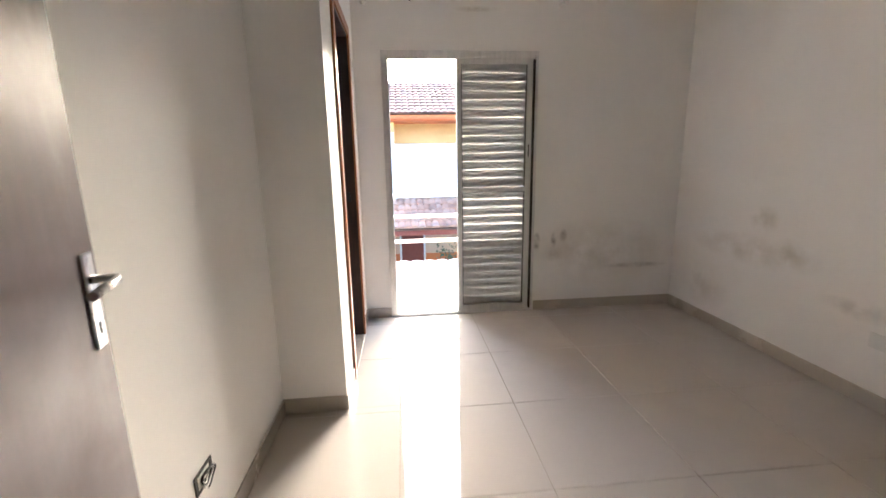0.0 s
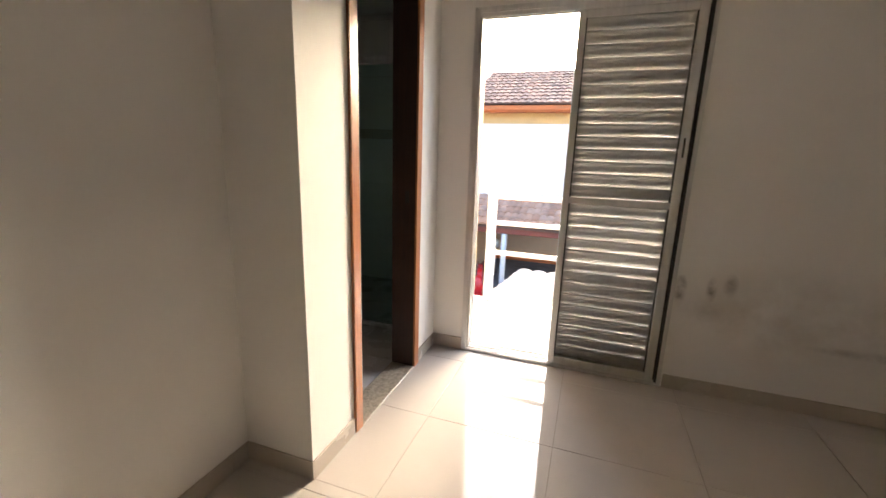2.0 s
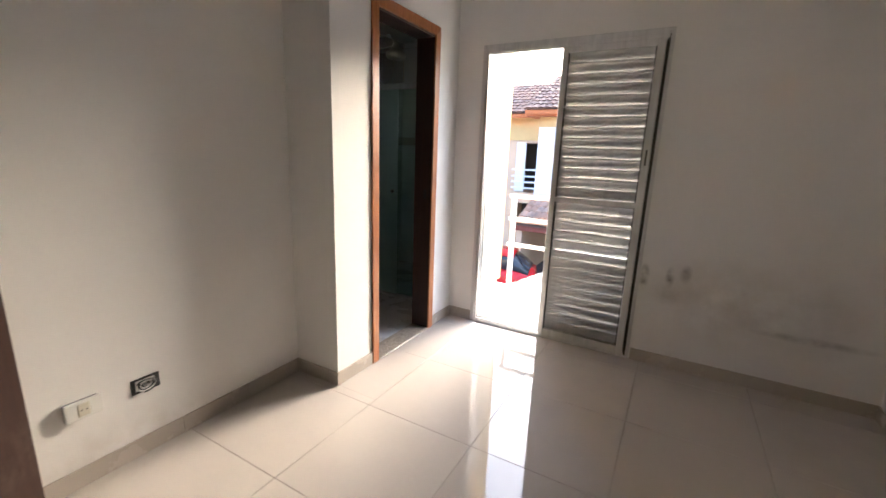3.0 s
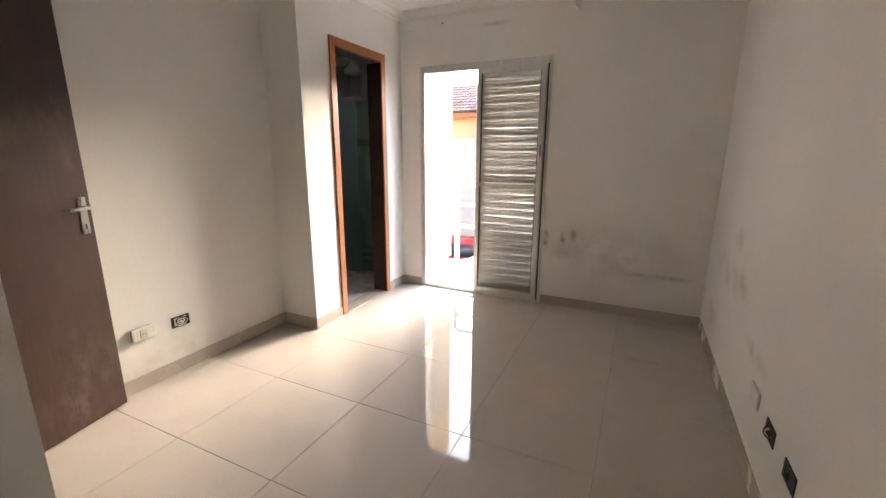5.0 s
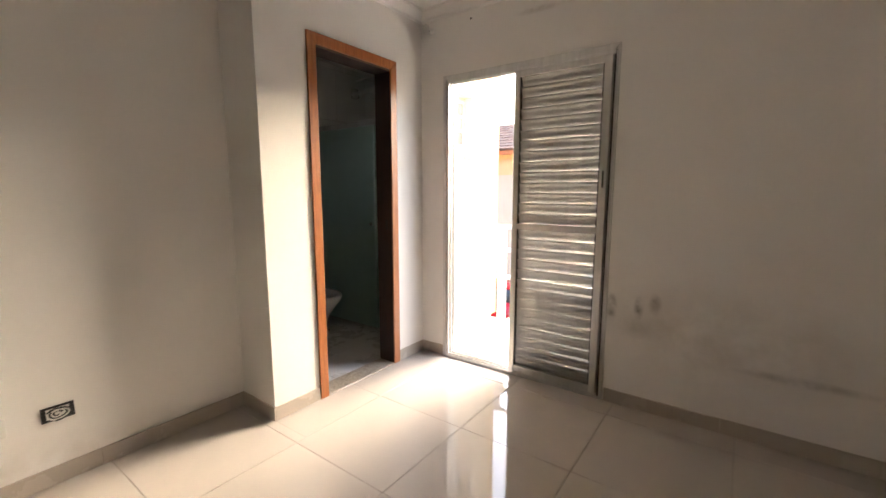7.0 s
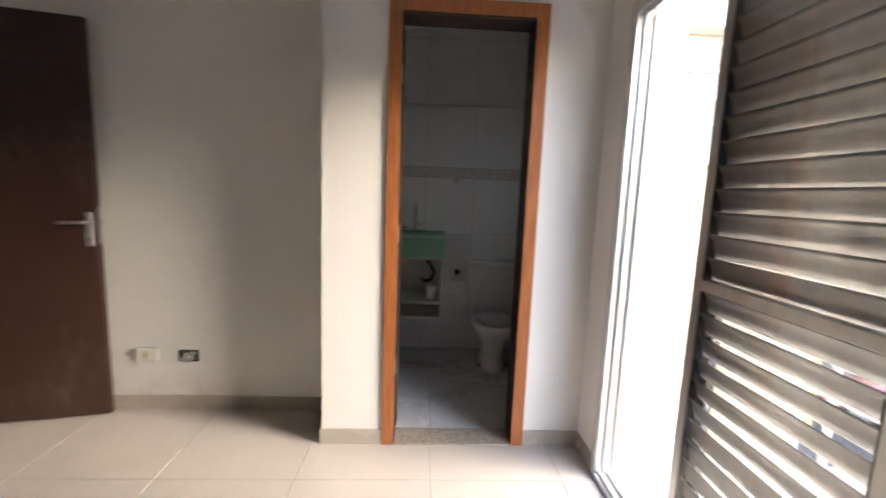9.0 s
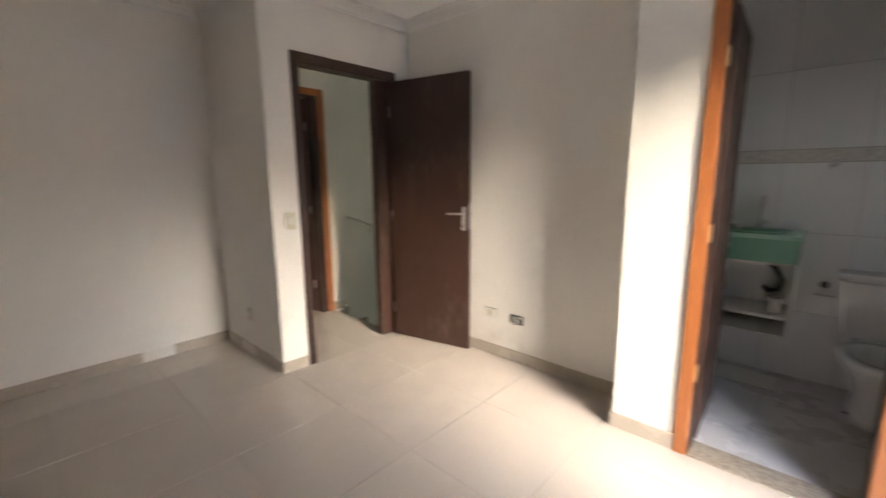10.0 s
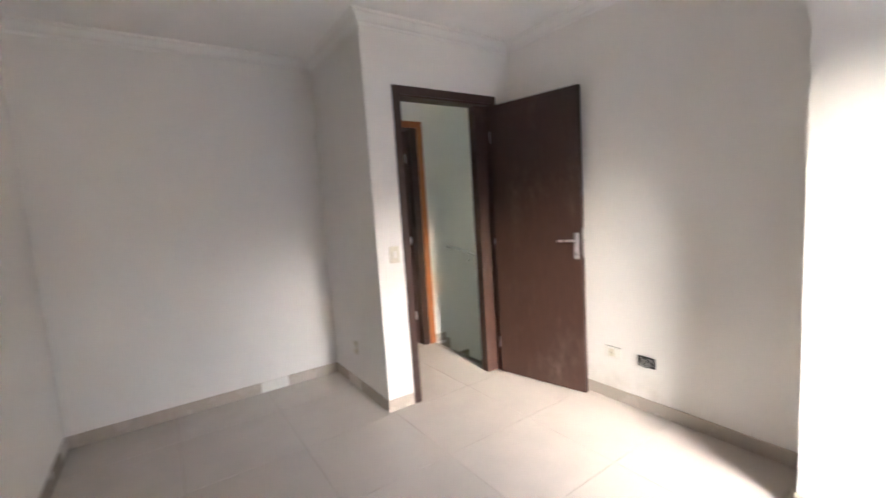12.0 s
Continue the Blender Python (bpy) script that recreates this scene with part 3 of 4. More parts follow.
for bz in (0.455, 0.725, 0.955):
    part("bar", box(bmesh.new(), 0.10, 4.1, RY - 0.016, RY + 0.016, bz - 0.018, bz + 0.018, 0.003), mat_steel_white, rail)

# bathroom window seen from the balcony
win = tagged(empty("window_1"), "white framed tilting window with a blue frosted pane", "window", kind="structure")
part("surround", boxes((-0.08, -0.055, WY0 - 0.07, WY1 + 0.07, WZ1, WZ1 + 0.08), (-0.08, -0.055, WY0 - 0.07, WY0, WZ0, WZ1), (-0.08, -0.055, WY1, WY1 + 0.07, WZ0, WZ1),
     (-0.08, -0.040, WY0 - 0.07, WY1 + 0.07, WZ0 - 0.07, WZ0), bevel=0.004), mat_ext_white, win, "white painted masonry surround")
part("window_frame", boxes((-0.185, -0.155, WY0, WY0 + 0.03, WZ0, WZ1), (-0.185, -0.155, WY1 - 0.03, WY1, WZ0, WZ1), (-0.185, -0.155, WY0, WY1, WZ0, WZ0 + 0.025),
     (-0.185, -0.155, WY0, WY1, WZ1 - 0.03, WZ1), bevel=0.002), mat_alu, win)
wh = (WZ1 - WZ0 - 0.055) / 4
for k in range(4):
    zb = WZ0 + 0.025 + k * wh
    p = part("sash", boxes((-0.18, -0.155, WY0 + 0.03, WY1 - 0.03, zb + wh - 0.02, zb + wh)), mat_steel_white, win)
    part("pane", box(bmesh.new(), -0.172, -0.167, WY0 + 0.03, WY1 - 0.03, zb + 0.0, zb + wh - 0.02), mat_frost if k == 0 else mat_grey_pane, p).visible_shadow = False

# ---------- lower roof, street and the houses opposite ----------
GZ = -2.8
structure("ground", boxes((-400, 400, -400, 400, GZ - 0.3, GZ)), mat_ground, "dry earth ground reaching the horizon", "ground")
structure("road", boxes((-60, 60, 5.2, 10.2, GZ, GZ + 0.02)), mat_asphalt, "grey-brown paved condominium lane", "road")
structure("pavement", boxes((-60, 60, 10.2, 16.0, GZ, GZ + 0.12)), mat_asphalt, "paved forecourt with a raised kerb", "pavement")


def tile_roof(name, x0, x1, ya, za, yb, zb, material, parent, label, pitch=0.22, course=0.36):
    """Barrel tiles in rows and courses from the eave (ya, za) up to the top (yb, zb)."""
    run = math.hypot(yb - ya, zb - za)
    d = Vector((0, (yb - ya) / run, (zb - za) / run))
    up = Vector((0, -d.z, d.y)) if d.y > 0 else Vector((0, d.z, -d.y))
    verts, faces = [], []
    rows, cols = max(1, int(run / course)), int((x1 - x0) / pitch)
    for r in range(rows):
        for c in range(cols):
            xc = x0 + (c + 0.5) * pitch + random.uniform(-0.006, 0.006)
            lift = random.uniform(0, 0.008)
            for s0, rad, h in ((0, 1, 0),):
                i = len(verts)
                for e, w in ((0.0, 0.60), (1.12, 0.50)):
                    base = Vector((0, ya, za)) + d * (run * (r + e) / rows) + up * (lift + (0.03 if e == 0 else 0.0))
                    for k in range(7):
                        a = math.pi * k / 6
                        p = base + up * (0.075 * math.sin(a))
                        verts.append((xc - math.cos(a) * pitch * w, p.y, p.z))
                for k in range(6):
                    faces.append((i + k, i + k + 1, i + k + 8, i + k + 7))
                faces.append(tuple(i + k for k in range(7)))
    me = bpy.data.meshes.new(name)
    me.from_pydata(verts, [], faces)
    for p in me.polygons:
        p.use_smooth = len(p.vertices) == 4
    me.materials.append(material)
    ob = new(name, me)
    ob.parent = parent
    return tagged(ob, label, kind="stuff")


def slope(x0, x1, ya, za, yb, zb, t):
    bm = bmesh.new()
    a = [bm.verts.new(p) for p in ((x0, ya, za), (x1, ya, za), (x1, yb, zb), (x0, yb, zb), (x0, ya, za - t), (x1, ya, za - t), (x1, yb, zb - t), (x0, yb, zb - t))]
    for f in ((0, 1, 2, 3), (7, 6, 5, 4), (0, 4, 5, 1), (1, 5, 6, 2), (2, 6, 7, 3), (3, 7, 4, 0)):
        bm.faces.new([a[k] for k in f])
    return bm


porch = tagged(empty("porch_roof"), "limewashed barrel tile roof below the balcony", "roof")
part("roof_deck", slope(-0.05, 4.6, 5.0, -0.49, 2.52, -0.16, 0.08), mat_ext_white, porch)
tile_roof("roof_tiling", 0.0, 4.6, 5.02, -0.48, 2.52, -0.15, mat_clay_pale, porch, "pale limewashed barrel tiles")
part("beam", box(bmesh.new(), -0.05, 4.6, 4.7, 4.82, -0.76, -0.57, 0.01), mat_ext_white, porch)
for px in (0.2, 4.4):
    part("pillar", box(bmesh.new(), px - 0.1, px + 0.1, 4.66, 4.86, GZ, -0.78, 0.01), mat_ext_white, porch)
structure("building_front", boxes((-0.08, 4.6, YN + 0.001, YN + 0.15, GZ, -0.16), (-0.2, -0.08, 2.632, 5.0, GZ, -0.75)), mat_ext_cream, "cream rendered ground-floor wall below the balcony", "wall")

house = tagged(empty("house"), "two-storey ochre house with clay tile roof and carport", "house")
# sunlight on the ochre render is put into this pale colour
part("wall", boxes((-2.92, 0.12, 13.0, 20.0, 0.0, 2.84), (0.12, 9.0, 13.7, 20.0, 0.0, 2.84)), mat_ext_white, house, "rendered upper storey painted pale as in sunlight")
# ochre strips paint the shadow that the eaves cast on the wall
part("wall", boxes((0.121, 9.0, 13.66, 13.699, 2.0, 2.84), (-2.92, 0.12, 12.97, 12.999, 2.36, 2.84), (0.1205, 0.15, 12.97, 13.66, 2.0, 2.84)), mat_ext, house, "eave shade painted as an ochre band")
part("wall", boxes((-2.92, 9.0, 14.8, 20.0, GZ, 0.0), (-2.92, -2.72, 11.4, 14.8, GZ, -0.7)), mat_ext_peach, house, "peach ground-floor wall")
part("plinth", boxes((-2.71, 9.0, 14.75, 14.799, GZ, GZ + 0.42)), mat_orange, house, "brownish-red painted plinth")
part("fascia", boxes((-3.3, 9.2, 12.48, 12.56, 2.74, 2.88)), mat_orange, house, "orange painted eave board")
part("soffit", boxes((-3.3, 9.2, 12.56, 13.7, 2.842, 2.69)), mat_orange, house)
roof = part("roof", slope(-3.3, 9.2, 12.5, 2.88, 16.2, 4.50, 0.03), mat_clay, house, "weathered red-brown barrel tile roof")
part("roof", slope(-3.3, 9.2, 20.2, 2.88, 16.2, 4.50, 0.03), mat_clay, house)
tile_roof("roof_tiling", -3.3, 9.2, 12.45, 2.88, 16.2, 4.52, mat_clay, roof, "weathered barrel tiles")
carport = part("carport_roof", slope(-2.9, 9.0, 11.2, -0.80, 13.0, -0.08, 0.05), mat_clay, house, "clay tile carport roof")
tile_roof("carport_tiling", -2.9, 9.0, 11.15, -0.79, 13.0, -0.06, mat_clay_sunlit, carport, "clay barrel tiles painted in sunlit orange")
part("carport_beam", box(bmesh.new(), -2.9, 9.0, 11.25, 11.37, -1.02, -0.86, 0.01), mat_door_red, house)
for px in (-1.45, 2.2, 5.4):
    part("post", box(bmesh.new(), px - 0.07, px + 0.07, 11.24, 11.38, GZ, -1.02, 0.01), mat_ext_white, house)
for dx in (0.25, 4.2):
    d = part("door", box(bmesh.new(), dx, dx + 0.9, 14.74, 14.79, GZ + 0.12, -0.72, 0.01), mat_door_red, house, "red-brown panelled house door")
    part("door_panel", boxes((dx + 0.1, dx + 0.42, 14.72, 14.745, GZ + 0.3, -1.9), (dx + 0.48, dx + 0.8, 14.72, 14.745, GZ + 0.3, -1.9),
         (dx + 0.1, dx + 0.8, 14.72, 14.745, -1.75, -0.9), bevel=0.006), mat_door_red, d)
    part("door_frame", boxes((dx - 0.08, dx, 14.73, 14.799, GZ + 0.12, -0.65), (dx + 0.9, dx + 0.98, 14.73, 14.799, GZ + 0.12, -0.65), (dx, dx + 0.9, 14.73, 14.799, -0.72, -0.65)), mat_ext_white, d)
for wx in (2.6, 6.2):
    w = part("window", box(bmesh.new(), wx, wx + 1.4, 13.655, 13.69, 0.75, 1.85), mat_car_glass, house, "dark glazed window")
    part("window_frame", boxes((wx - 0.06, wx, 13.63, 13.70, 0.7, 1.9), (wx + 1.4, wx + 1.46, 13.63, 13.70, 0.7, 1.9), (wx + 0.67, wx + 0.73, 13.63, 13.70, 0.75, 1.85),
         (wx, wx + 1.4, 13.63, 13.70, 0.68, 0.75), (wx, wx + 1.4, 13.63, 13.70, 1.85, 1.91)), mat_ext_white, w)

house_b = tagged(empty("house"), "recessed ochre house wing with a railed balcony opening", "house")
part("wall", boxes((-8.0, -4.1, 14.2, 20.0, GZ, 2.84), (-3.25, -2.921, 14.2, 20.0, -0.25, 2.84), (-4.1, -3.25, 14.2, 20.0, 1.86, 2.84), (-4.1, -3.25, 14.2, 20.0, -0.45, -0.02)), mat_ext_peach, house_b, "peach rendered wall")
# the wing's eave shadow, likewise painted as an ochre strip
part("wall", boxes((-8.0, -2.921, 14.17, 14.199, 1.95, 2.84)), mat_ext, house_b, "eave shade painted as an ochre band")
# near-black sheets stand in for the shade inside the openings
part("opening", boxes((-4.1, -3.25, 15.4, 15.5, GZ, 1.9), (-4.1, -2.921, 15.3, 15.4, GZ, -0.45)), mat_room_shade, house_b, "dark sheets painted as shade behind the openings")
part("door", box(bmesh.new(), -4.1, -3.72, 14.16, 14.20, 0.0, 1.86, 0.01), mat_steel_white, house_b, "white louvred balcony door")
for bz in (0.15, 0.38, 0.60, 0.85):
    part("bar", box(bmesh.new(), -4.2, -3.2, 14.05, 14.09, bz - 0.03, bz + 0.03), mat_steel_white, house_b)
part("fascia", box(bmesh.new(), -8.2, -3.3, 13.68, 13.76, 2.74, 2.88), mat_orange, house_b, "orange painted eave board")
roof_b = part("roof", slope(-8.2, -3.3, 13.7, 2.88, 17.0, 4.35, 0.03), mat_clay, house_b, "weathered red-brown barrel tile roof")
tile_roof("roof_tiling", -8.2, -3.3, 13.65, 2.88, 17.0, 4.37, mat_clay, roof_b, "weathered barrel tiles")

# parked car
car = tagged(empty("car", pose(-3.6, 9.6, GZ + 0.02, 0, 0, 12)), "bright red hatchback parked in the lane", "car")


def car_shell(stations, half, z_low):
    """A lofted shell along x: stations of (x, top z, width factor)."""
    bm = bmesh.new()
    rings = []
    for x, zt, wf in stations:
        w = half * wf
        rings.append([bm.verts.new((x, y, z)) for y, z in ((-w, z_low), (-w, z_low + (zt - z_low) * 0.55), (-w * 0.94, zt - 0.05), (-w * 0.8, zt), (w * 0.8, zt), (w * 0.94, zt - 0.05), (w, z_low + (zt - z_low) * 0.55), (w, z_low))])
    for a, b in zip(rings, rings[1:]):
        for k in range(8):
            bm.faces.new((a[k], a[(k + 1) % 8], b[(k + 1) % 8], b[k])).smooth = True
    bm.faces.new(rings[0])
    bm.faces.new(rings[-1][::-1])
    return bm


part("body", car_shell([(-1.95, 0.62, 0.86), (-1.85, 0.80, 0.95), (-0.9, 0.92, 1.0), (0.3, 0.95, 1.0), (1.3, 0.95, 1.0), (1.85, 0.88, 0.95), (1.92, 0.6, 0.88)], 0.82, 0.26), mat_red, car, "glossy red bodywork")
part("cabin_glass", car_shell([(-0.95, 0.95, 0.9), (-0.35, 1.36, 0.80), (1.2, 1.38, 0.80), (1.75, 0.98, 0.88)], 0.76, 0.88), mat_car_glass, car, "dark tinted windows")
part("roof", car_shell([(-0.42, 1.36, 0.74), (-0.3, 1.41, 0.76), (1.15, 1.42, 0.76), (1.3, 1.36, 0.74)], 0.76, 1.33), mat_red, car)
part("bumper", box(bmesh.new(), -2.0, -1.86, -0.72, 0.72, 0.3, 0.52, 0.04, 2), mat_rubber, car)
for wx in (-1.25, 1.22):
    for wy in (-0.76, 0.76):
        wheel = part("wheel", tube([(wx, wy - 0.10, 0.30), (wx, wy + 0.10, 0.30)], 0.30, 24), mat_rubber, car)
        part("rim", tube([(wx, wy - 0.105, 0.30), (wx, wy + 0.105, 0.30)], 0.19, 16), mat_alu, wheel)
for hy in (-0.55, 0.55):
    part("headlight", box(bmesh.new(), -1.96, -1.86, hy - 0.15, hy + 0.15, 0.60, 0.72, 0.02), mat_chrome, car)

lamp = tagged(empty("garden_lamp", pose(-1.95, 12.4, GZ + 0.12)), "garden lamp with white globe on a slim post", "lamp")
part("post", tube([(0, 0, 0), (0, 0, 0.95)], 0.035, 10), mat_steel_white, lamp)
part("globe", lathe([(0.04, 0.95), (0.09, 0.97), (0.14, 1.04), (0.15, 1.10), (0.14, 1.16), (0.09, 1.23), (0.02, 1.25)], 16), mat_white, lamp)

# potted shrub by the carport
shrub = tagged(empty("potted_plant", pose(1.75, 11.0, GZ + 0.12)), "dark leafy shrub in a clay pot by the carport", "plant")
part("pot", lathe([(0.14, 0), (0.19, 0.32), (0.21, 0.33), (0.21, 0.38), (0.17, 0.38), (0.16, 0.33)], 18), mat_clay, shrub)
part("stem", tube([(0, 0, 0.3), (0.02, 0.0, 0.6), (-0.01, 0.03, 0.9)], 0.018, 7), mat_door_red, shrub)
bm = bmesh.new()
for k in range(150):
    c = Vector((random.gauss(0, 0.16), random.gauss(0, 0.16), 0.95 + random.gauss(0, 0.2)))
    q = Euler((random.uniform(-1, 1), random.uniform(-1, 1), random.uniform(0, 6.3))).to_matrix()
    ring = [bm.verts.new(c + q @ Vector(p)) for p in ((0, 0, 0), (0.03, 0.05, 0.01), (0, 0.12, 0), (-0.03, 0.05, 0.01))]
    bm.faces.new(ring)
mat_leaf = plain("dark green leaf", (0.05, 0.09, 0.03), 0.5, 0.3, 20)
tagged(part("leaf_crown", bm, mat_leaf, shrub), kind="stuff")

# ---------- bathroom things ----------
toilet = tagged(empty("toilet", pose(BXW + 0.004, 1.055, -0.006)), "white vitreous china toilet without a seat", "toilet")
bm = bmesh.new()
sides = 28
prof = [(0.0, 0.105, 0.22, 0.24), (0.03, 0.105, 0.22, 0.24), (0.10, 0.085, 0.19, 0.25), (0.20, 0.10, 0.18, 0.29), (0.28, 0.135, 0.205, 0.33), (0.35, 0.172, 0.235, 0.36), (0.385, 0.182, 0.24, 0.365), (0.395, 0.178, 0.236, 0.365),
        (0.395, 0.125, 0.175, 0.375), (0.36, 0.11, 0.155, 0.375), (0.28, 0.06, 0.08, 0.36), (0.25, 0.03, 0.04, 0.35)]
rings = [[bm.verts.new((cx + 0.05 + math.cos(a) * rx * (1.08 if math.cos(a) > 0 else 0.95), math.sin(a) * ry, z)) for a in (2 * math.pi * k / sides for k in range(sides))] for z, ry, rx, cx in prof]
for a, b in zip(rings, rings[1:]):
    for k in range(sides):
        bm.faces.new((a[k], a[(k + 1) % sides], b[(k + 1) % sides], b[k])).smooth = True
bm.faces.new(rings[0])
bm.faces.new(rings[-1])
part("bowl", bm, mat_porcelain, toilet)
# dark disc: the water, widened to paint the shade inside the bowl
part("bowl_water", lathe([(0.07, 0.295), (0.075, 0.296)], 18, (1.2, 0.95), at=(0.415, 0, 0)), mat_car_glass, toilet)
part("bowl_back", box(bmesh.new(), 0.02, 0.24, -0.10, 0.10, 0.24, 0.388, 0.02, 2), mat_porcelain, toilet)
bm = box(bmesh.new(), 0.005, 0.175, -0.20, 0.20, 0.39, 0.75, 0.0)
for v in bm.verts:
    if v.co.z < 0.5:
        v.co.y *= 0.82
        v.co.x = 0.005 + (v.co.x - 0.005) * 0.85
bmesh.ops.bevel(bm, geom=bm.edges[:], offset=0.018, segments=3, affect="EDGES")
part("tank", bm, mat_porcelain, toilet)
part("tank_lid", box(bmesh.new(), 0.002, 0.19, -0.212, 0.212, 0.752, 0.785, 0.012, 3), mat_porcelain, toilet)
part("flush_button", tube([(0.09, 0, 0.784), (0.09, 0, 0.792)], 0.022, 14), mat_chrome, toilet)
for sy in (-0.08, 0.08):
    part("bolt_cap", lathe([(0.012, 0), (0.011, 0.008), (0.004, 0.012)], 10, at=(0.42, sy * 1.3, 0.02)), mat_black, toilet)

vanity = tagged(empty("vanity_cabinet"), "small white open-shelf vanity with sea green drawer front", "cabinet")
vx0, vx1, vy0, vy1 = BXW + 0.003, BXW + 0.36, 0.22, 0.685
part("side_panel", box(bmesh.new(), vx0, vx1, vy0, vy0 + 0.016, 0.28, 0.75, 0.002), mat_white, vanity)
part("side_panel", box(bmesh.new(), vx0, vx1, vy1 - 0.016, vy1, 0.28, 0.75, 0.002), mat_white, vanity)
part("shelf", box(bmesh.new(), vx0, vx1, vy0 + 0.016, vy1 - 0.016, 0.28, 0.296, 0.002), mat_white, vanity)
part("shelf", box(bmesh.new(), vx0, vx1, vy0 + 0.016, vy1 - 0.016, 0.40, 0.416, 0.002), mat_white, vanity)
part("top_panel", box(bmesh.new(), vx0, vx1, vy0 + 0.016, vy1 - 0.016, 0.734, 0.75, 0.002), mat_white, vanity)
part("drawer_front", box(bmesh.new(), vx0, vx1 + 0.012, vy0 - 0.004, vy1 + 0.004, 0.752, 0.895, 0.003), mat_green, vanity, "sea green lacquered front")
basin = tagged(empty("wash_basin"), "rectangular green glass wash basin", "sink")
bm = box(bmesh.new(), vx0, vx1 + 0.02, vy0 - 0.012, vy1 + 0.012, 0.896, 0.926, 0.003)
part("basin_top", bm, mat_glass_top, basin)
part("bowl_rim", lathe([(0.125, 0.927), (0.13, 0.935), (0.122, 0.938), (0.10, 0.9285)], 28, (1, 1.25), at=((vx0 + vx1) / 2 + 0.03, 0.46, 0)), mat_green, basin)
tap = tagged(empty("tap"), "chrome mixer tap on the basin", "tap")
part("body", tube([(vx0 + 0.06, 0.46, 0.926), (vx0 + 0.06, 0.46, 1.10)], 0.016, 12), mat_chrome, tap)
part("spout", tube([(vx0 + 0.06, 0.46, 0.97), (vx0 + 0.10, 0.475, 0.99), (vx0 + 0.17, 0.50, 0.98)], 0.012, 10), mat_chrome, tap)
part("lever", tube([(vx0 + 0.06, 0.46, 1.10), (vx0 + 0.062, 0.46, 1.15)], 0.012, 10), mat_chrome, tap)
part("base_ring", lathe([(0.03, 0.9265), (0.03, 0.935), (0.018, 0.94)], 16, at=(vx0 + 0.06, 0.46, 0)), mat_chrome, tap)
cup = tagged(part("toothbrush_cup", lathe([(0.03, 0.4165), (0.036, 0.51), (0.033, 0.512), (0.030, 0.43)], 18, at=(vx1 - 0.10, 0.60, 0)), mat_white), "white plastic cup on the vanity shelf", "cup")
tagged(part("drain_hose", tube([(vx1 - 0.19, 0.52, 0.734), (vx1 - 0.17, 0.58, 0.69), (vx1 - 0.15, 0.62, 0.62), (vx1 - 0.18, 0.60, 0.55), (vx1 - 0.25, 0.55, 0.52), (vx0 + 0.002, 0.52, 0.52)], 0.014, 8), mat_black), "black flexible drain hose under the basin", "hose")
hook = tagged(empty("towel_hook"), "chrome robe hook on the tiled wall", "hook")
part("plate", tube([(BXW, 0.755, 1.43), (BXW + 0.008, 0.755, 1.43)], 0.026, 16), mat_chrome, hook)
part("prong", tube([(BXW + 0.006, 0.755, 1.43), (BXW + 0.05, 0.755, 1.425), (BXW + 0.06, 0.755, 1.445)], 0.009, 8), mat_chrome, hook)
part("prong", tube([(BXW + 0.006, 0.755, 1.42), (BXW + 0.035, 0.74, 1.40), (BXW + 0.045, 0.735, 1.41)], 0.007, 8), mat_chrome, hook)
holder = tagged(empty("paper_holder"), "chrome toilet paper holder with a glass shelf", "paper holder")
part("mount", tube([(BXW, 0.79, 0.66), (BXW + 0.02, 0.79, 0.66)], 0.022, 14), mat_black, holder)
part("arm", tube([(BXW + 0.02, 0.79, 0.655), (BXW + 0.07, 0.78, 0.62), (BXW + 0.08, 0.74, 0.605), (BXW + 0.08, 0.86, 0.605)], 0.006, 8), mat_chrome, holder)
tagged(part("bath_mat", box(bmesh.new(), -1.30, -1.08, 0.18, 0.62, -0.008, 0.0, 0.003), mat_white), "small pale mat on the bathroom floor", "mat")

shower = tagged(empty("electric_shower"), "white plastic electric shower head on a wall arm", "shower")
part("wall_rose", lathe([(0.06, 0), (0.055, 0.02), (0.022, 0.03)], 20), mat_chrome, shower, m=pose(BXW, 1.95, 2.32, 0, 90, 0))
part("arm", tube([(BXW + 0.01, 1.95, 2.32), (-1.15, 1.95, 2.335), (-1.04, 1.95, 2.36)], 0.017, 10), mat_white, shower)
part("head", lathe([(0.05, 0.02), (0.085, 0.03), (0.10, 0.055), (0.095, 0.085), (0.06, 0.11), (0.03, 0.15), (0.028, 0.17)], 24, at=(-1.02, 1.95, 2.215)), mat_white, shower)
part("hose", tube([(-1.04, 1.95, 2.24), (-1.07, 1.96, 2.1), (-1.15, 1.98, 1.95), (-1.25, 1.98, 2.05)], 0.007, 8), mat_white, shower)
part("wire", tube([(-1.03, 1.95, 2.37), (-1.1, 1.95, 2.47), (BXW + 0.004, 1.96, 2.45)], 0.005, 6), mat_white, shower)

screen = tagged(empty("shower_screen"), "green tempered glass shower screen with aluminium rail", "shower screen")
part("top_rail", box(bmesh.new(), BXW + 0.002, -0.203, 1.455, 1.50, 1.88, 1.925, 0.003), mat_alu, screen)
part("sill_rail", box(bmesh.new(), BXW + 0.002, -0.203, 1.46, 1.495, -0.008, 0.018, 0.003), mat_alu, screen)
d = part("sliding_pane", box(bmesh.new(), BXW + 0.01, -0.64, 1.462, 1.470, 0.02, 1.878), mat_glass_frost, screen, "frosted green glass pane")
part("knob", lathe([(0.016, 0), (0.018, 0.01), (0.012, 0.02)], 14), mat_chrome, d, m=pose(-0.69, 1.462, 1.0, 90, 0, 0))
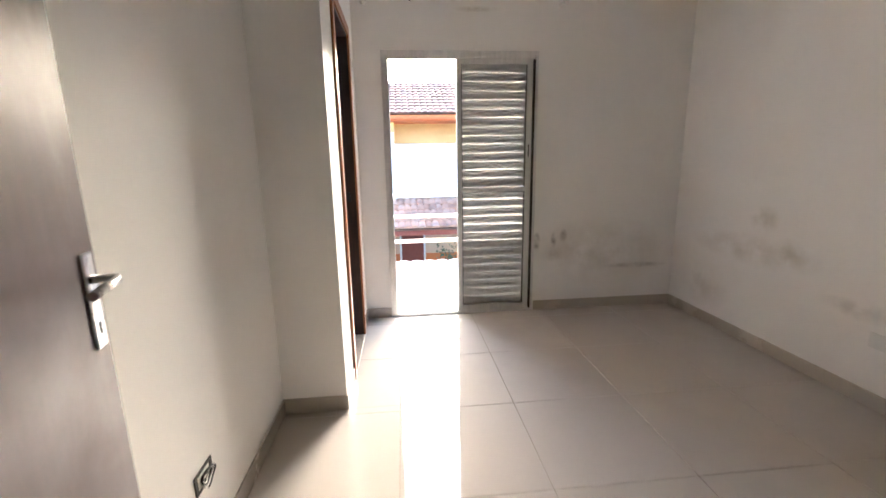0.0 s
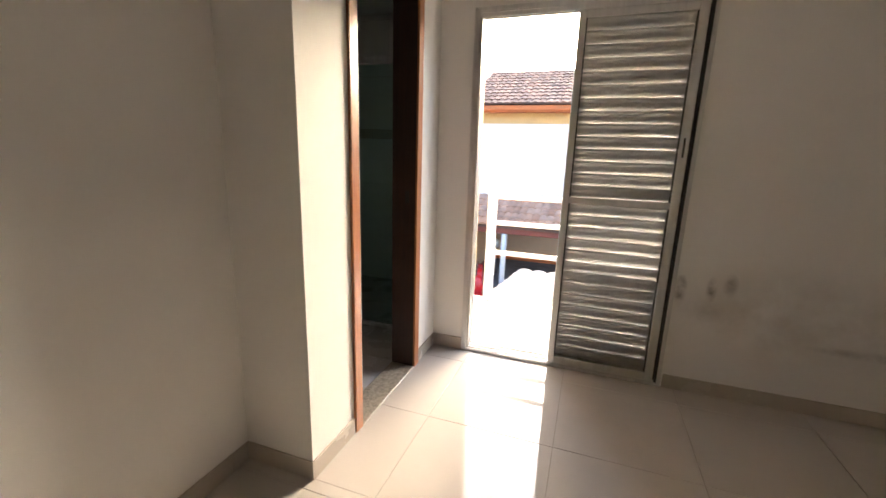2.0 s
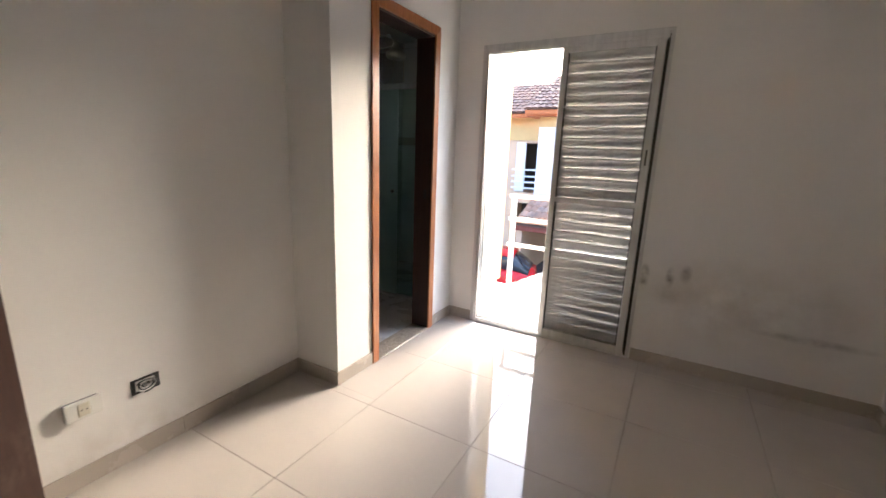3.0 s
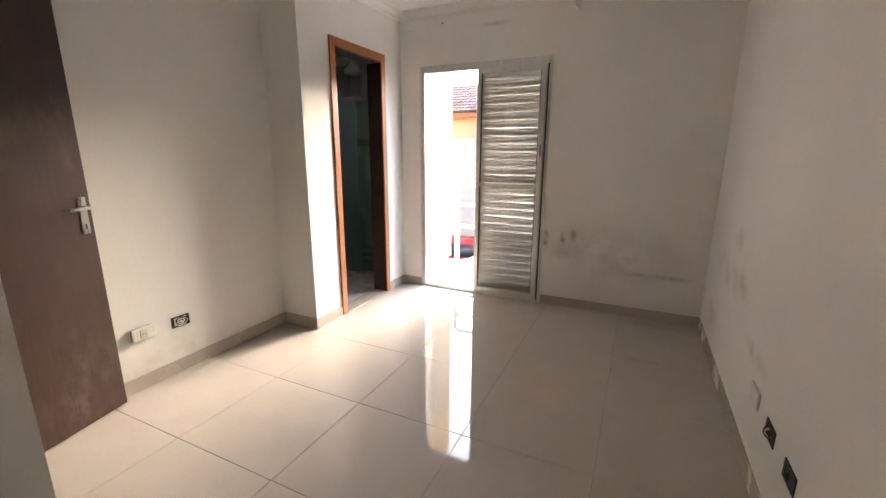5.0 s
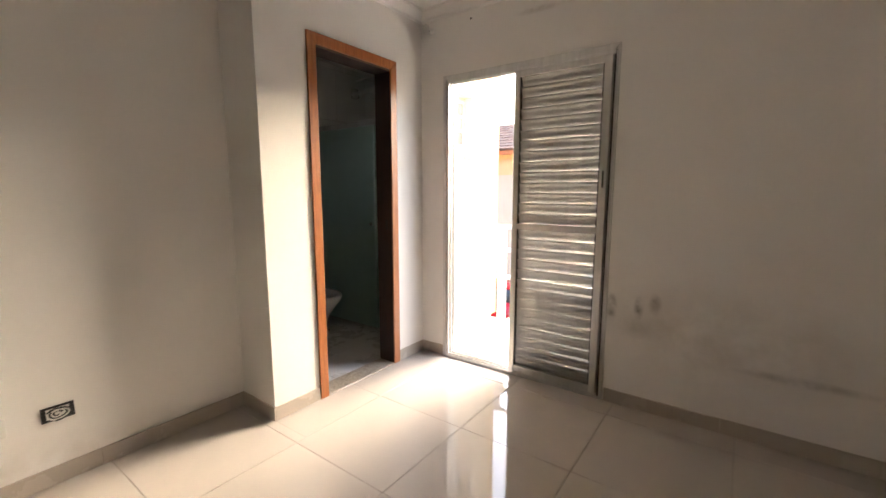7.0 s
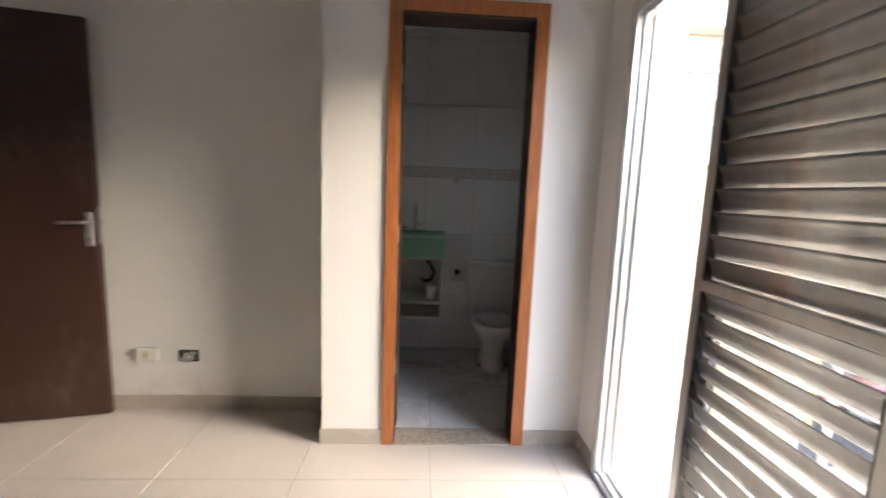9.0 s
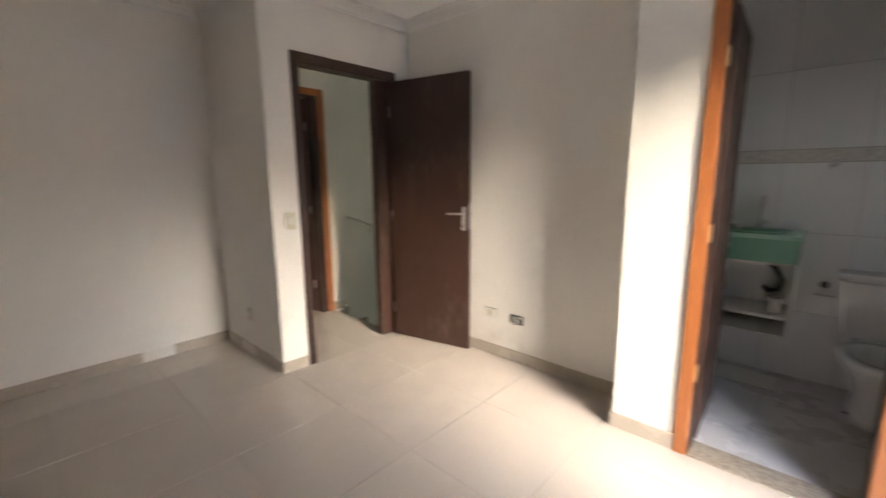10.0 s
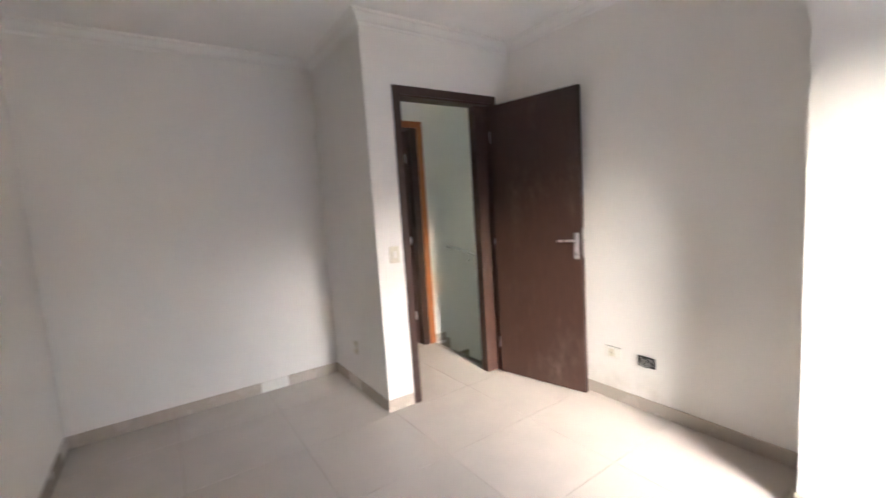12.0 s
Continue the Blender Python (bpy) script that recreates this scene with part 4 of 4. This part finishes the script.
part("fixed_pane", box(bmesh.new(), -0.74, -0.206, 1.484, 1.492, 0.02, 1.878), mat_glass_green, screen, "green tinted glass pane")
for ob in screen.children:
    if "pane" in ob.name:
        ob.visible_shadow = False

for ob in (vanity, basin, tap, bpy.data.objects["toothbrush_cup"], bpy.data.objects["drain_hose"]):
    ob.location = (0, -0.03, 0.075)

# ---------- hall and stairs ----------
stairs = tagged(empty("stairs"), "porcelain stairs going down from the hall", "stairs", kind="structure")
for k in range(11):
    part("step", box(bmesh.new(), -0.10 - 0.26 * (k + 1), -0.10 - 0.26 * k, -3.05, -2.065, -0.18 * (k + 1) - 0.18, -0.18 * (k + 1), 0.004), mat_floor, stairs)
    part("skirting", box(bmesh.new(), -0.10 - 0.26 * (k + 1), -0.10 - 0.26 * k, -3.05, -3.04, -0.18 * (k + 1), -0.18 * (k + 1) + 0.13, 0.002), mat_granite, stairs, "brown stone stair skirting")
part("nosing", box(bmesh.new(), -0.115, -0.08, -2.93, -2.065, -0.18, 0.002, 0.003), mat_granite, stairs, "brown stone stair nosing")
handrail = tagged(empty("handrail"), "slim metal handrail on the stairwell wall", "handrail")
hr = [Vector((-0.36, -2.99, 0.955)), Vector((-0.50, -2.99, 0.92)), Vector((-0.80, -2.99, 0.79)), Vector((-2.6, -2.99, -0.47))]
part("bar", tube(hr, 0.014, 10), mat_alu, handrail)
for px, pz in ((-0.68, 0.835), (-1.6, 0.225)):
    part("bracket", tube([(px, -3.05, pz - 0.08), (px, -3.0, pz - 0.06), (px, -2.99, pz - 0.012)], 0.008, 8), mat_alu, handrail)

# ---------- sockets, switch, brackets ----------
def plate_on(name, label, wall, u, z, w, h, material=None):
    """A wall plate; wall: 'w', 'e', 'n' or 's'-facing plane and place along it."""
    m = {"w": pose(XW, u, z, 90, 0, 90), "e": pose(XE, u, z, 90, 0, -90), "entry": pose(u, YS, z, 90, 0, 180), "niche": pose(NX, u, z, 90, 0, 90), "n": pose(u, YN, z, 90, 0, 0)}[wall]
    ob = tagged(empty(name, m), label, "socket" if "switch" not in name else "switch")
    return ob


s1 = plate_on("wall_socket", "cream plastic wall socket with a grey box edge", "w", -1.06, 0.335, 0.12, 0.08)
part("plate", box(bmesh.new(), -0.062, 0.062, -0.038, 0.038, 0.014, 0.026, 0.004, 2), mat_white, s1)
part("mounting_box", box(bmesh.new(), -0.060, 0.050, -0.035, 0.035, 0, 0.0145, 0.002), mat_grey_pane, s1, "grey edge of the surface box")
part("insert", box(bmesh.new(), -0.022, 0.018, -0.026, 0.026, 0.024, 0.029, 0.003), mat_cream, s1)
for sx in (-0.010, 0.006):
    part("pin_hole", tube([(sx, 0, 0.0285), (sx, 0, 0.0296)], 0.003, 8), mat_black, s1)


def open_box(wall, u, z, label, wires, inside=None):
    ob = plate_on("electrical_box", label, wall, u, z, 0.1, 0.06)
    ob["category"] = "electrical box"
    part("back", box(bmesh.new(), -0.048, 0.048, -0.028, 0.028, 0.0005, 0.002), inside or mat_white, ob)
    part("rim", boxes((-0.056, 0.056, 0.024, 0.034, 0, 0.005), (-0.056, 0.056, -0.034, -0.024, 0, 0.005), (-0.056, -0.040, -0.024, 0.024, 0, 0.005), (0.040, 0.056, -0.024, 0.024, 0, 0.005), bevel=0.001), mat_black, ob)
    for k in range(wires):
        r = 0.012 + 0.0055 * k
        part("wire", tube([(r * 1.3 * math.cos(a), r * 0.8 * math.sin(a) - 0.002, 0.006 + 0.003 * k + 0.004 * math.sin(2 * a)) for a in (0.4 + k + 0.45 * j for j in range(11))], 0.0035, 7), mat_black if k % 2 == 0 else mat_white, ob)
    return ob


open_box("w", -0.836, 0.325, "open electrical box with coiled black and white wires", 5)
# flat backs on the wall, dark to paint the shade of a cavity
open_box("e", -0.565, 0.335, "open electrical box with loose wires", 3, mat_cavity_shade)
open_box("e", -0.80, 0.33, "open empty electrical box with its cavity painted black", 1, mat_black)
p2 = plate_on("blank_plate", "blank white wall plate standing slightly off", "e", -0.33, 0.355, 0.12, 0.08)
part("plate", box(bmesh.new(), -0.06, 0.06, -0.04, 0.04, 0.002, 0.012, 0.003, 2), mat_white, p2)
# dark edge paints the shaded gap behind the plate
part("box_edge", box(bmesh.new(), -0.054, 0.054, -0.034, 0.034, 0, 0.003), mat_cavity_shade, p2)
sw = plate_on("light_switch", "cream plastic light switch beside the door frame", "entry", 0.80, 1.075, 0.08, 0.12)
part("plate", box(bmesh.new(), -0.036, 0.036, -0.056, 0.056, 0, 0.009, 0.004, 2), mat_cream, sw)
part("rocker", box(bmesh.new(), -0.012, 0.012, -0.022, 0.022, 0.008, 0.013, 0.002), mat_white, sw)
p3 = plate_on("wall_socket", "small off-white socket low in the niche", "niche", -2.45, 0.33, 0.07, 0.1)
part("plate", box(bmesh.new(), -0.03, 0.03, -0.05, 0.05, 0, 0.008, 0.003, 2), mat_cream, p3)
part("insert", box(bmesh.new(), -0.018, 0.018, -0.018, 0.018, 0.007, 0.011, 0.002), mat_white, p3)


def curtain_bracket(x):
    ob = tagged(empty("curtain_bracket", pose(x, YN, 2.457)), "white plastic curtain rod bracket without a rod", "bracket", group="curtain brackets")
    part("base", lathe([(0.022, 0), (0.022, 0.012), (0.012, 0.02)], 16), mat_white, ob, m=pose(0, 0, 0, 90, 0, 0))
    part("arm", tube([(0, -0.015, 0), (0, -0.07, 0.0)], 0.009, 10), mat_white, ob)
    part("cup", lathe([(0.012, 0), (0.026, 0.004), (0.028, 0.022), (0.022, 0.024), (0.018, 0.01)], 18), mat_white, ob, m=pose(0, -0.066, 0, 90, 0, 35))
    return ob


b1 = curtain_bracket(0.094)
copy_thing(b1, pose(1.608, YN, 2.457))
tagged(part("wall_plug", tube([(0.44, YN + 0.001, 2.475), (0.44, YN - 0.004, 2.475)], 0.007, 10), mat_black), "small dark screw plug in the wall", "plug")


# ---------- floors, wall tiles and skirting, piece by piece ----------
def slab(name, x0, x1, y0, y1, z0, z1, parent, material, cache, chamfer=0.0012):
    """A tile with a small chamfer round its top; alike sizes share one mesh."""
    w, d, h = round(x1 - x0, 4), round(y1 - y0, 4), round(z1 - z0, 4)
    key = (w, d, h, material.name)
    if key not in cache:
        c = chamfer
        v = [(0, 0, 0), (w, 0, 0), (w, d, 0), (0, d, 0), (0, 0, h - c), (w, 0, h - c), (w, d, h - c), (0, d, h - c), (c, c, h), (w - c, c, h), (w - c, d - c, h), (c, d - c, h)]
        f = [(3, 2, 1, 0), (0, 1, 5, 4), (1, 2, 6, 5), (2, 3, 7, 6), (3, 0, 4, 7), (4, 5, 9, 8), (5, 6, 10, 9), (6, 7, 11, 10), (7, 4, 8, 11), (8, 9, 10, 11)]
        me = bpy.data.meshes.new(name)
        me.from_pydata(v, [], f)
        me.materials.append(material)
        cache[key] = me
    ob = new(name, cache[key])
    ob.parent = parent
    ob.location = (x0, y0, z0)
    return ob


shared = {}
floor = structure("floor", boxes((-0.10, XE + 0.05, YB - 0.05, YN + 0.0, -0.12, -0.0035), (XW - 0.05, -0.10, YS - 0.05, 0.02, -0.12, -0.0035)), mat_grout, "polished beige porcelain tile floor with thin joints", "floor")
TX, TY, TS, G = 0.279, -0.672, 0.6155, 0.0011
for i in range(-2, 5):
    for j in range(-5, 5):
        x0, x1 = TX + i * TS + G, TX + (i + 1) * TS - G
        y0, y1 = TY + j * TS + G, TY + (j + 1) * TS - G
        cells = [(max(x0, XW), min(x1, XE), y0, y1)]
        if x0 < 0:
            cells = [(max(x0, XW), x1, y0, min(y1, 0.0)), (max(x0, 0.0), x1, max(y0, 0.0), y1)]
        for a0, a1, c0, c1 in cells:
            c0, c1 = max(c0, YB), min(c1, YN)
            if c0 < YS - 0.12 and a0 < -0.10:
                a0 = max(a0, -0.08)
            if a1 - a0 > 0.01 and c1 - c0 > 0.01:
                slab("floor_tile", a0, a1, c0, c1, -0.010, random.uniform(-0.0002, 0.0002), floor, mat_floor, shared)

balcony = bpy.data.objects["balcony_floor"]
for i in range(10):
    for j in range(4):
        x0, y0 = -0.07 + i * 0.45, YN + 0.155 + j * 0.30
        slab("balcony_tile", x0, x0 + 0.445, y0, min(y0 + 0.295, 2.49), -0.025, -0.008, balcony, mat_balcony, shared)

bath_floor = structure("bathroom_floor", boxes((BXW - 0.012, -0.14, 0.12, YN, -0.12, -0.014), (BXW - 0.012, -0.20, YN, BYN + 0.012, -0.12, -0.014)), mat_grout, "pale grey bathroom floor tiles", "floor")
for i in range(3):
    for j in range(6):
        x0, y0 = BXW + i * 0.45, 0.12 + j * 0.45
        x1 = min(x0 + 0.447, -0.14 if y0 < YN - 0.3 else -0.20)
        slab("floor_tile", x0, x1, y0, min(y0 + 0.447, BYN), -0.018, -0.008, bath_floor, mat_bath_floor, shared)

ROWS = [(-0.012, 0.455), (0.455, 0.985), (0.985, 1.435), (1.52, 2.01), (2.01, 2.51), (2.51, 2.56)]
mat_band = glazed("mottled border tile", (0.76, 0.73, 0.66), 0.2, 0.06, 0.35, 45)


def tile_wall(wall_name, m, u0, u1, first, hole=None):
    """Glazed tiles on a wall: local x along it, y up, z out of it."""
    holder_ = tagged(empty("tiling", m), "white glazed wall tiles with a mottled border", "tiles", kind="structure")
    u = first
    while u < u1:
        a0, a1 = max(u, u0), min(u + 0.398, u1)
        for z0, z1 in ROWS + [(1.437, 1.518)]:
            if a1 - a0 < 0.02 or (hole and a0 < hole[1] - 0.02 and a1 > hole[0] + 0.02 and z0 < hole[3] - 0.02 and z1 > hole[2] + 0.02):
                continue
            band = z0 == 1.437
            slab("border_tile" if band else "wall_tile", a0, a1, z0 + 0.001, z1 - 0.001, -0.009, 0.0 if not band else 0.002, holder_, mat_band if band else mat_bath_tile, shared)
        u += 0.40
    part("grout_bed", boxes((u0, u1, -0.012, 2.56, -0.012, -0.002)) if not hole else boxes((u0, hole[0], -0.012, 2.56, -0.012, -0.002), (hole[1], u1, -0.012, 2.56, -0.012, -0.002), (hole[0], hole[1], -0.012, hole[2], -0.012, -0.002), (hole[0], hole[1], hole[3], 2.56, -0.012, -0.002)), mat_grout, holder_)


tile_wall("west", pose(BXW, 0, 0, 90, 0, 90), 0.12, BYN, 0.10)
tile_wall("north", pose(0, BYN, 0, 90, 0, 0), BXW, -0.20, BXW)
tile_wall("south", pose(0, 0.132, 0, 90, 0, 180), 0.14, -BXW, 0.14)

skirt = tagged(empty("baseboard"), "beige-grey porcelain skirting tiles along the walls", "baseboard", kind="structure")
H = 0.082


def skirting_run(axis, face, out, a0, a1, first=None):
    t = 0.009
    f0, f1 = sorted((face, face + out * t))
    u = a0
    while u < a1 - 0.01:
        v = min(u + (first or 0.61), a1)
        first = None
        if axis == "x":
            slab("skirting_tile", u + 0.0006, v - 0.0006, f0, f1, 0.0, H, skirt, mat_base, shared, 0.0015)
        else:
            slab("skirting_tile", f0, f1, u + 0.0006, v - 0.0006, 0.0, H, skirt, mat_base, shared, 0.0015)
        u = v


skirting_run("y", XW, 1, YS, 0.0, 1.243)
skirting_run("x", 0.0, -1, XW + 0.009, 0.009)
skirting_run("y", 0.0, 1, 0.0, BY0 - 0.063)
skirting_run("y", 0.0, 1, BY1 + 0.063, YN)
skirting_run("x", YN, -1, 0.009, SX0 - 0.022)
skirting_run("x", YN, -1, SX1 + 0.022, XE)
skirting_run("y", XE, -1, YB, YN - 0.009)
skirting_run("x", YB, 1, NX + 0.009, 1.345)
skirting_run("x", YB, 1, 1.555, XE - 0.009)
slab("skirting_tile", 1.3456, 1.5544, YB, YB + 0.0095, 0.0, H, skirt, mat_white, shared, 0.0015)
skirting_run("y", NX, 1, YB, YS + 0.009)
skirting_run("x", YS, 1, EX1 + 0.056, NX)
skirting_run("x", YS, 1, XW + 0.009, EX0 - 0.056)
skirting_run("x", -2.93, 1, -0.24, -0.11)
